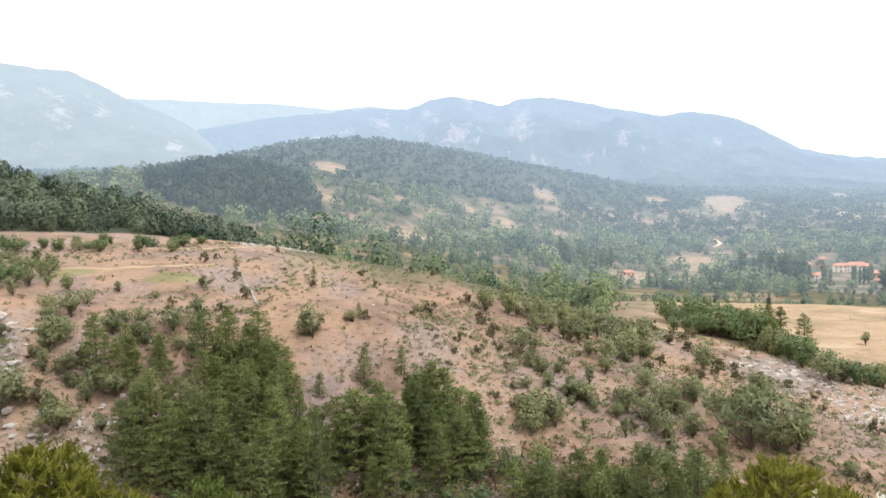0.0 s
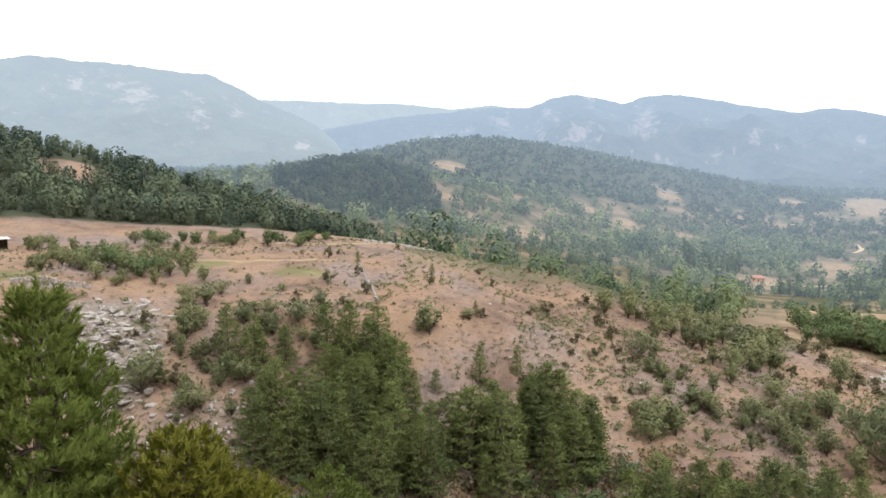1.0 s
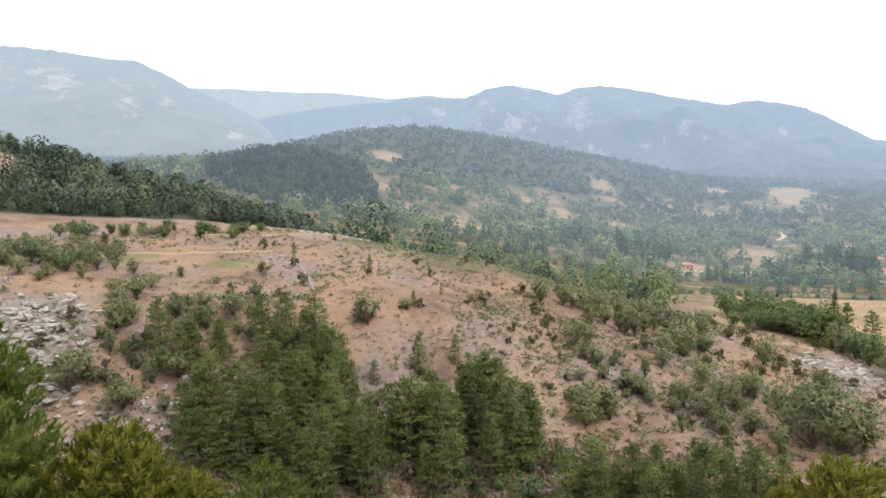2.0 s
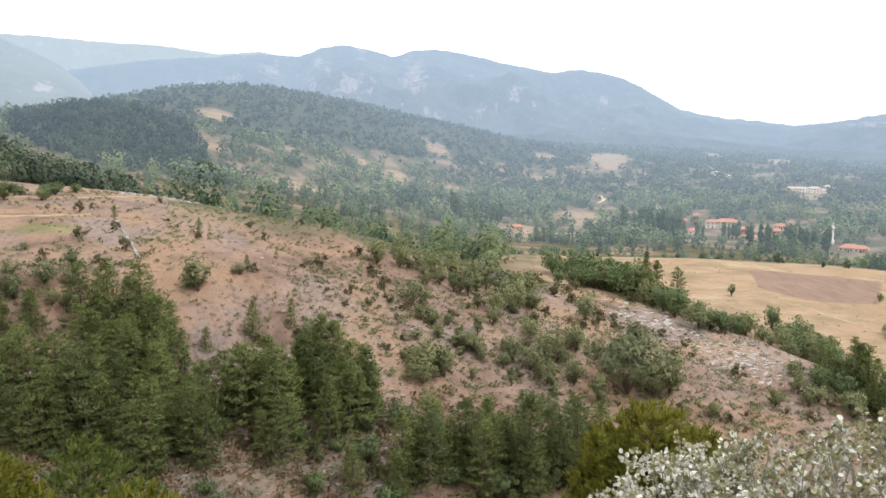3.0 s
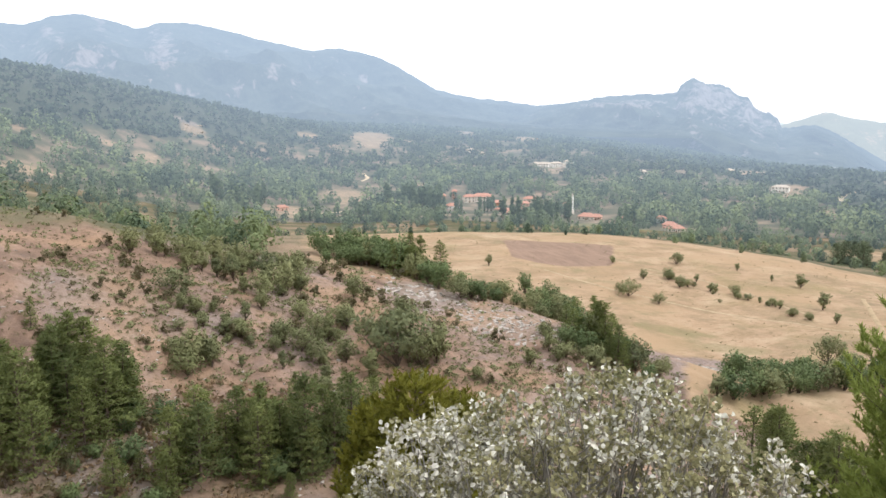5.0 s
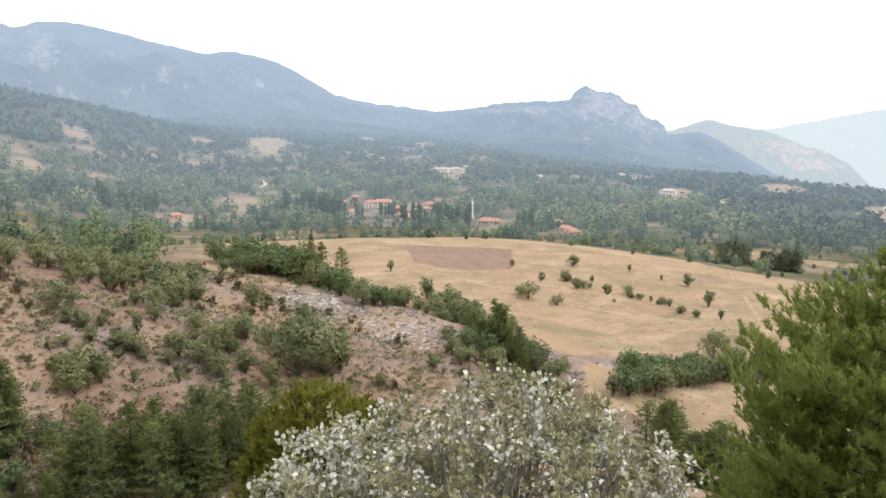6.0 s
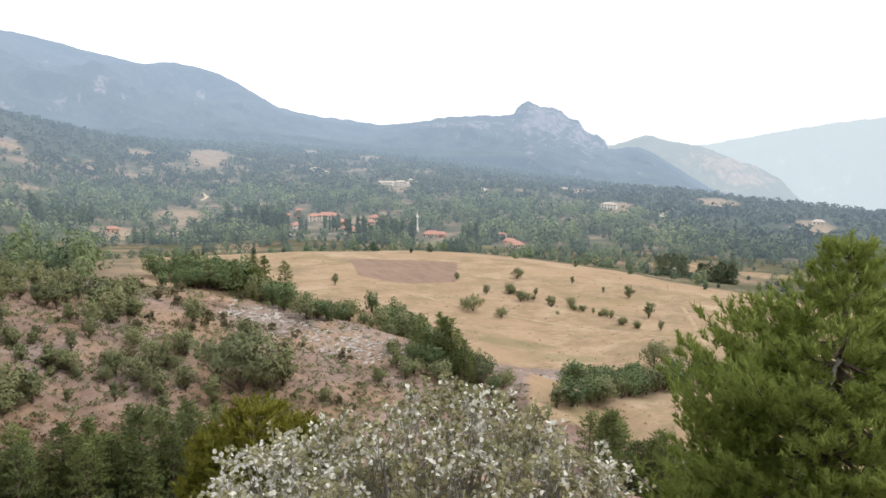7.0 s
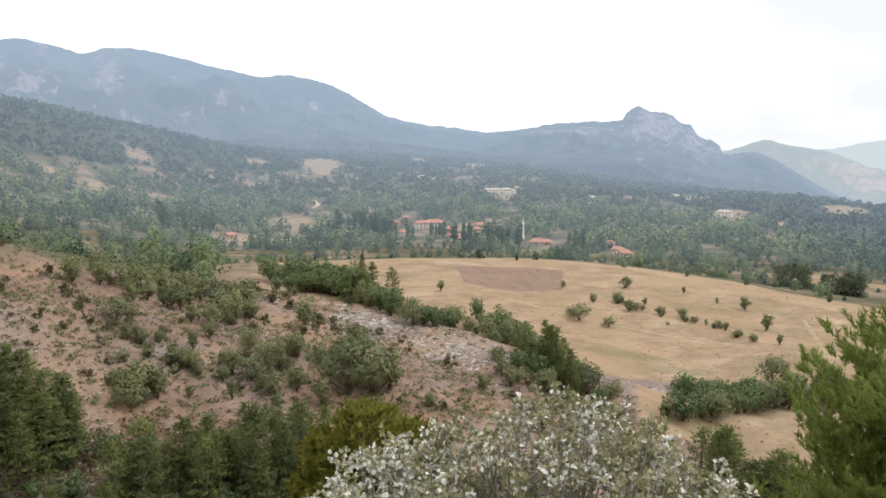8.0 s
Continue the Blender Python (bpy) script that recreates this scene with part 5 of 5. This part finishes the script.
def hip_roof(w, l, rise, z, eaves=0.6, ridge=0.45):
    """A hipped roof with thick eaves over a w by l house."""
    bm = bmesh.new()
    a, b = w / 2 + eaves, l / 2 + eaves
    k = max(0.2, a * ridge)
    low = [bm.verts.new((sx * a, sy * b, z - 0.18)) for sx, sy in ((-1, -1), (1, -1), (1, 1), (-1, 1))]
    mid = [bm.verts.new((v.co.x, v.co.y, z)) for v in low]
    top = [bm.verts.new((-k, 0, z + rise)), bm.verts.new((k, 0, z + rise))]
    bm.faces.new(low[::-1])
    for i in range(4):
        bm.faces.new((low[i], low[(i + 1) % 4], mid[(i + 1) % 4], mid[i]))
    bm.faces.new((mid[0], mid[1], top[1], top[0]))
    bm.faces.new((mid[2], mid[3], top[0], top[1]))
    bm.faces.new((mid[1], mid[2], top[1]))
    bm.faces.new((mid[3], mid[0], top[0]))
    return bm


def house(bearing, d, w, l, storeys, wall, turn=0.0, label="village house with plastered walls and red tiled roof", roof=None, chimney=True, name="house"):
    """A house of the village: walls, hipped roof, door, windows and a chimney."""
    at = spot(bearing, d, 0.4)
    top = tagged(new(name), label, "house", "village houses")
    top.matrix_basis = Matrix.LocRotScale(at, Euler((0, 0, radians(turn - bearing))), None)
    h = 0.6 + 2.9 * storeys
    part("wall", box(w, l, h + 0.6, z=-0.6), wall, top)
    roof_ob = part("roof", hip_roof(w, l, 0.22 * min(w, l) + 0.6, h), roof or TILE_RED, top)
    if chimney:
        part("chimney", box(0.7, 0.7, 1.8, w * 0.22, 0.4, h + 0.5, 0.04), wall, roof_ob)
    part("door", box(1.1, 0.12, 2.1, 0.0, -l / 2 - 0.04, 0.15, 0.02), OLD_WOOD, top)
    n = max(2, int(w / 3.4))
    for s in range(storeys):
        for k in range(n):
            x = (k + 0.5) / n * w - w / 2
            if s == 0 and abs(x) < 1.3:
                continue
            win = part("window", box(1.3, 0.14, 1.5, x, -l / 2 - 0.04, 1.2 + 2.9 * s, 0.02), WHITE_PAINT, top)
            part("pane", box(1.05, 0.06, 1.25, x, -l / 2 - 0.105, 1.325 + 2.9 * s), DARK_GLASS, win)
    return top


house(13.6, 722, 11, 7, 1, PINK_WALL, 8, "long pink house with a red roof in a clearing")
house(28.5, 826, 24, 12, 2, PLASTER, -6, "large village building with a broad red tiled roof")
house(27.5, 824, 12, 9, 2, PLASTER, 10)
house(26.3, 776, 13, 9, 1, WHITE_PAINT, 20, "white walled village house with a red roof")
house(25.4, 845, 10, 8, 1, PINK_WALL, -12)
house(26.4, 842, 5.5, 5.5, 3, PINK_WALL, 0, "tall narrow pink building with a small red roof")
house(29.7, 792, 13, 9, 1, BRICK_WALL, 14)
house(30.0, 735, 12, 8, 1, PINK_WALL, -18)
house(30.7, 700, 11, 8, 1, PLASTER, 12)
house(32.1, 827, 15, 9, 1, PLASTER, -8)
house(31.7, 770, 8, 7, 2, PINK_WALL, 5)
house(34.8, 775, 8, 7, 2, BRICK_WALL, -4)
house(39.0, 678, 10, 8, 1, PLASTER, 10)
house(42.6, 624, 14, 9, 1, PLASTER, 16, "house with a bright red roof at the edge of the village")
house(42.2, 655, 10, 8, 1, PINK_WALL, -10)
house(41.6, 692, 9, 8, 1, WHITE_PAINT, 5, "white walled village house with a red roof")
house(36.3, 700, 15, 11, 1, PLASTER, -10, "low mosque hall with red tiled roofs", name="mosque_hall")
house(37.0, 698, 9, 8, 1, PINK_WALL, -10)
FAR_ROOF = plain("grey_roof", (0.40, 0.36, 0.33), (0.55, 0.50, 0.46), 1.2, 0.8)
for k, (b, d) in enumerate(((32.5, 1218), (33.0, 1200), (33.4, 1225), (33.9, 1215), (34.3, 1222), (34.8, 1270), (28.3, 1384), (27.6, 1400), (40.1, 1153), (39.7, 1051), (46.0, 1325), (49.4, 985), (63.4, 974))):
    house(b, d, 13 + k % 4 * 2, 9, 1 + k % 2, WHITE_PAINT, 11 * (k % 5) - 20, "pale distant house on the far side of the valley", roof=FAR_ROOF, chimney=False)


def minaret(bearing, d):
    top = tagged(new("minaret"), "slender white minaret with a balcony and pointed cap", "minaret")
    top.location = spot(bearing, d, 0.5)

    def ring(name, stack, parent, mat):
        bm = bmesh.new()
        for r0, r1, z0, z1 in stack:
            bmesh.ops.create_cone(bm, cap_ends=True, segments=16, radius1=r0, radius2=r1, depth=z1 - z0, matrix=Matrix.Translation((0, 0, (z0 + z1) / 2)))
        return part(name, bm, mat, parent)

    part("base", box(3.2, 3.2, 5.0, z=-0.5, bevel=0.15), PLASTER, top)
    shaft = ring("shaft", ((1.25, 1.05, 4.5, 15.0), (0.95, 0.9, 15.0, 18.0)), top, WHITE_PAINT)
    ring("balcony", ((1.1, 1.7, 14.2, 15.0), (1.7, 1.7, 15.0, 15.9)), shaft, WHITE_PAINT)
    ring("cap", ((1.1, 0.04, 18.0, 22.0),), top, FAR_ROOF)
    return top


minaret(35.2, 750)

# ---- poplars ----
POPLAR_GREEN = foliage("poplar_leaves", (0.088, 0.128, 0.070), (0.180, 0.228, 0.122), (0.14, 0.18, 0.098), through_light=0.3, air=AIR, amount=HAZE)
poplars = Kind("poplar_tree", [(20, broadleaf_parts(20, s, k, 46, 18, 1.4, bare=0.03, stem=0.012)) for k, s in ((81, 2.2), (82, 1.8), (83, 2.6))], POPLAR_GREEN, PALE_BARK,
               "tall narrow poplar tree by the village", "poplar tree", "poplars of the valley")


def grove(n, b0, b1, d0, d1, low, tall, seed):
    q = np.random.default_rng(seed)
    for k in range(n):
        poplars.put(float(q.uniform(b0, b1)), float(q.uniform(d0, d1)), float(q.uniform(low, tall)), q, 0.2)


grove(40, 21.2, 25.4, 715, 780, 18, 30, 121)
grove(20, 8.6, 12.8, 690, 770, 16, 28, 122)
grove(34, 30.0, 35.4, 620, 700, 15, 24, 123)
grove(7, 38.4, 40.0, 600, 660, 15, 22, 124)
grove(14, 25.6, 29.8, 700, 760, 11, 18, 125)
grove(16, 15.0, 21.0, 600, 720, 10, 20, 126)
grove(6, 50, 60, 470, 600, 9, 14, 127)
grove(8, -6, 8, 520, 700, 9, 15, 128)
belt(hill_pines, 26, 52.5, 58.5, 430, 395, 6, 8, 12, 129, "dark pine in a belt beyond the field")


# ---- tracks ----
def track(name, points, width, label, lift=0.12, material=None):
    """A beaten track laid over the ground along bearings and distances."""
    p = np.array([polar(b, d) for b, d in points])
    s = np.concatenate([[0], np.cumsum(np.linalg.norm(np.diff(p, axis=0), axis=1))])
    t = np.linspace(0, s[-1], max(8, int(s[-1] / 2.5)))
    x, y = np.interp(t, s, p[:, 0]), np.interp(t, s, p[:, 1])
    for _ in range(3):
        x[1:-1], y[1:-1] = (x[:-2] + 2 * x[1:-1] + x[2:]) / 4, (y[:-2] + 2 * y[1:-1] + y[2:]) / 4
    way = unit(np.gradient(np.stack([x, y], 1), axis=0))
    across = np.array([-1.0, -0.6, -0.2, 0.2, 0.6, 1.0])
    wide = width / 2 * (1 + 0.2 * fbm(x, y, 4, 131))
    gx = x[:, None] - way[:, 1:2] * across * wide[:, None]
    gy = y[:, None] + way[:, 0:1] * across * wide[:, None]
    gz = height(gx.ravel(), gy.ravel()).reshape(gx.shape) + lift - 0.25 * (np.abs(across) > 0.9)
    me = mesh_of(name, np.stack([gx, gy, gz], -1).reshape(-1, 3), grid_faces(*gx.shape), material or PALE_DIRT, True)
    return tagged(new(name, me), label, "track", kind="structure")


track("road_village", ((19.4, 1015), (19.8, 1040), (19.95, 1058), (19.7, 1075), (19.6, 1090)), 5, "pale winding gravel road up the valley", 0.5)
track("road_orchard", ((14.4, 702), (16.2, 712), (17.9, 726), (19.2, 755)), 4, "pale dirt road between the trees", 0.5)
track("track_field", ((55.0, 262), (55.7, 238), (56.6, 213), (57.2, 200)), 1.8, "worn dirt track across the mown field", material=TAN_DIRT)
BANK_GRASS = plain("bank_grass", (0.25, 0.19, 0.12), (0.42, 0.33, 0.22), 2.2, 0.95, 0.08)
track("field_bank", ((33.3, 250), (38.1, 234), (43.7, 227), (50, 222), (54.8, 214)), 1.6, "low grassy bank along a step in the mown field", 0.03, BANK_GRASS)
track("field_bank", ((40.5, 268), (44.7, 262), (47.9, 252), (52.0, 230)), 1.4, "low grassy bank along a step in the mown field", 0.03, BANK_GRASS)
track("track_terrace", ((-30.5, 160), (-29.1, 159), (-24.8, 150.5), (-20.0, 147), (-16.7, 153)), 1.3, "narrow pale trail along the hill terrace", material=TAN_DIRT)
track("track_brow", ((-22, 176), (-18, 168), (-15, 176), (-12, 184)), 1.3, "pale trail along the hill terrace", material=TAN_DIRT)
track("road_far", ((53.2, 905), (53.1, 930), (53.4, 975), (53.7, 1015), (54.3, 1030)), 5, "pale dirt road climbing between pine woods", 0.6)


# ---- stones, walls and the shed on the terrace ----
def stone_mesh(seed):
    q = np.random.default_rng(seed)
    bm = bmesh.new()
    bmesh.ops.create_icosphere(bm, subdivisions=1, radius=0.5)
    for v in bm.verts:
        v.co *= float(q.uniform(0.72, 1.12))
        v.co.z = max(-0.28, min(0.32, v.co.z))
    me = bpy.data.meshes.new("rock")
    bm.to_mesh(me)
    bm.free()
    me.materials.append(STONE)
    return me


STONES = [stone_mesh(k) for k in range(6)]


def outcrop(name, n, b, d, wide, deep, big, seed, label):
    """Weathered limestone blocks lying on the slope, each a piece of its own."""
    q = np.random.default_rng(seed)
    top = tagged(new(name), label, "rocks")
    top.location = spot(b, d)
    for k in range(n):
        at = spot(b + float(q.normal(0, wide)), d + float(q.normal(0, deep)), 0.05) - top.location
        s = float(q.uniform(0.35, 1.0) ** 2 * big + 0.25)
        ob = new("rock", STONES[k % 6])
        ob.parent = top
        ob.matrix_basis = Matrix.LocRotScale(at, Euler((float(q.normal(0, 0.2)), float(q.normal(0, 0.2)), float(q.uniform(0, 6.28)))), (s * float(q.uniform(1, 2.4)), s * float(q.uniform(0.6, 1)), s * float(q.uniform(0.35, 0.9))))


outcrop("rock_outcrop", 300, 30.8, 146, 2.6, 5.5, 1.05, 141, "pale weathered limestone blocks on the spur")
outcrop("rock_outcrop", 90, 24, 158, 1.6, 4, 1.3, 142, "pale limestone ledge on the crest of the spur")
outcrop("rock_outcrop", 200, -33.5, 117, 2.2, 5.5, 1.9, 143, "grey fractured limestone outcrop below the terrace")
outcrop("rock_outcrop", 130, -26.5, 99, 2.8, 5, 1.2, 144, "scattered grey stones on the gully side")
outcrop("rock_outcrop", 90, -12, 186, 1.8, 4, 0.9, 145, "pale stones on the brow of the hill")
outcrop("rock_outcrop", 170, 3, 86, 9, 5, 0.6, 148, "loose pale stones in the gully")
outcrop("rock_outcrop", 140, 3, 100, 7, 14, 0.7, 146, "loose grey stones on the bare slope")
outcrop("rock_outcrop", 26, 27.4, 1930, 0.7, 60, 9, 149, "pale bare rocks high on the far slope")
outcrop("rock_outcrop", 18, 7.5, 1262, 0.5, 22, 7, 153, "pale bare rocks in the far pine wood")
outcrop("rock_outcrop", 12, 31.8, 1880, 0.8, 60, 8, 154, "pale bare rocks high on the far slope")
outcrop("rock_outcrop", 16, 58.3, 1130, 1.0, 30, 6, 155, "pale stones in a clearing of the far wood")
outcrop("rock_outcrop", 60, 45, 166, 1.4, 2, 1.2, 147, "pale rocks at the foot of the field")


def rubble_wall(points, tall, seed, label):
    q = np.random.default_rng(seed)
    top = tagged(new("stone_wall"), label, "wall")
    top.location = spot(*points[0])
    k = 0
    for (b0, d0), (b1, d1) in zip(points, points[1:]):
        n = int(max(abs(d1 - d0), abs(b1 - b0) * d0 / 57) / 0.55)
        for t in np.linspace(0, 1, n):
            for layer in range(2):
                at = spot(b0 + (b1 - b0) * float(t), d0 + (d1 - d0) * float(t)) - top.location + Vector((0, 0, tall * (0.2 + 0.45 * layer)))
                ob = new("stone", STONES[k % 6])
                ob.parent = top
                ob.matrix_basis = Matrix.LocRotScale(at, Euler((0, 0, float(q.uniform(0, 6.28)))), (float(q.uniform(0.6, 1.0)), 0.55, tall * float(q.uniform(0.7, 1.1))))
                k += 1


rubble_wall(((-15.2, 148), (-14.6, 136), (-13.9, 123)), 0.38, 151, "low tumbled dry stone wall down the slope")
rubble_wall(((-38.5, 142), (-36, 140), (-34.0, 137)), 1.0, 152, "rough dry stone retaining wall by the green plot")


def shed(bearing, d):
    """A long low farm shed, open to the front, under a white sheet roof."""
    top = tagged(new("farm_shed"), "long low farm shed with a white sheet roof", "shed")
    top.matrix_basis = Matrix.LocRotScale(spot(bearing, d, 0.1), Euler((0, 0, radians(-bearing + 4))), None)
    part("back_wall", box(10, 0.15, 2.3, 0, 1.6, 0), OLD_WOOD, top)
    for x in (-4.92, 4.92):
        part("side_wall", box(0.15, 3.2, 2.2, x, -0.08, 0), OLD_WOOD, top)
    for x in (-4.9, -1.7, 1.7, 4.9):
        part("post", box(0.16, 0.16, 2.25, x, -1.85, 0, 0.02), OLD_WOOD, top)
    bm = box(10.8, 4.4, 0.14, 0, -0.1, 2.32, 0.03)
    bmesh.ops.rotate(bm, verts=bm.verts[:], cent=(0, 0, 2.3), matrix=Matrix.Rotation(radians(3), 3, "X"))
    part("roof", bm, WHITE_PAINT, top)
    return top


shed(-40.2, 187)
for b, d, h in ((-9.8, 139, 2.1), (-6.5, 118, 2.2), (-15.3, 149, 2.2), (-4.4, 128, 1.6)):
    pines.put(b, d, h, r, label="small dark young pine on the bare slope")
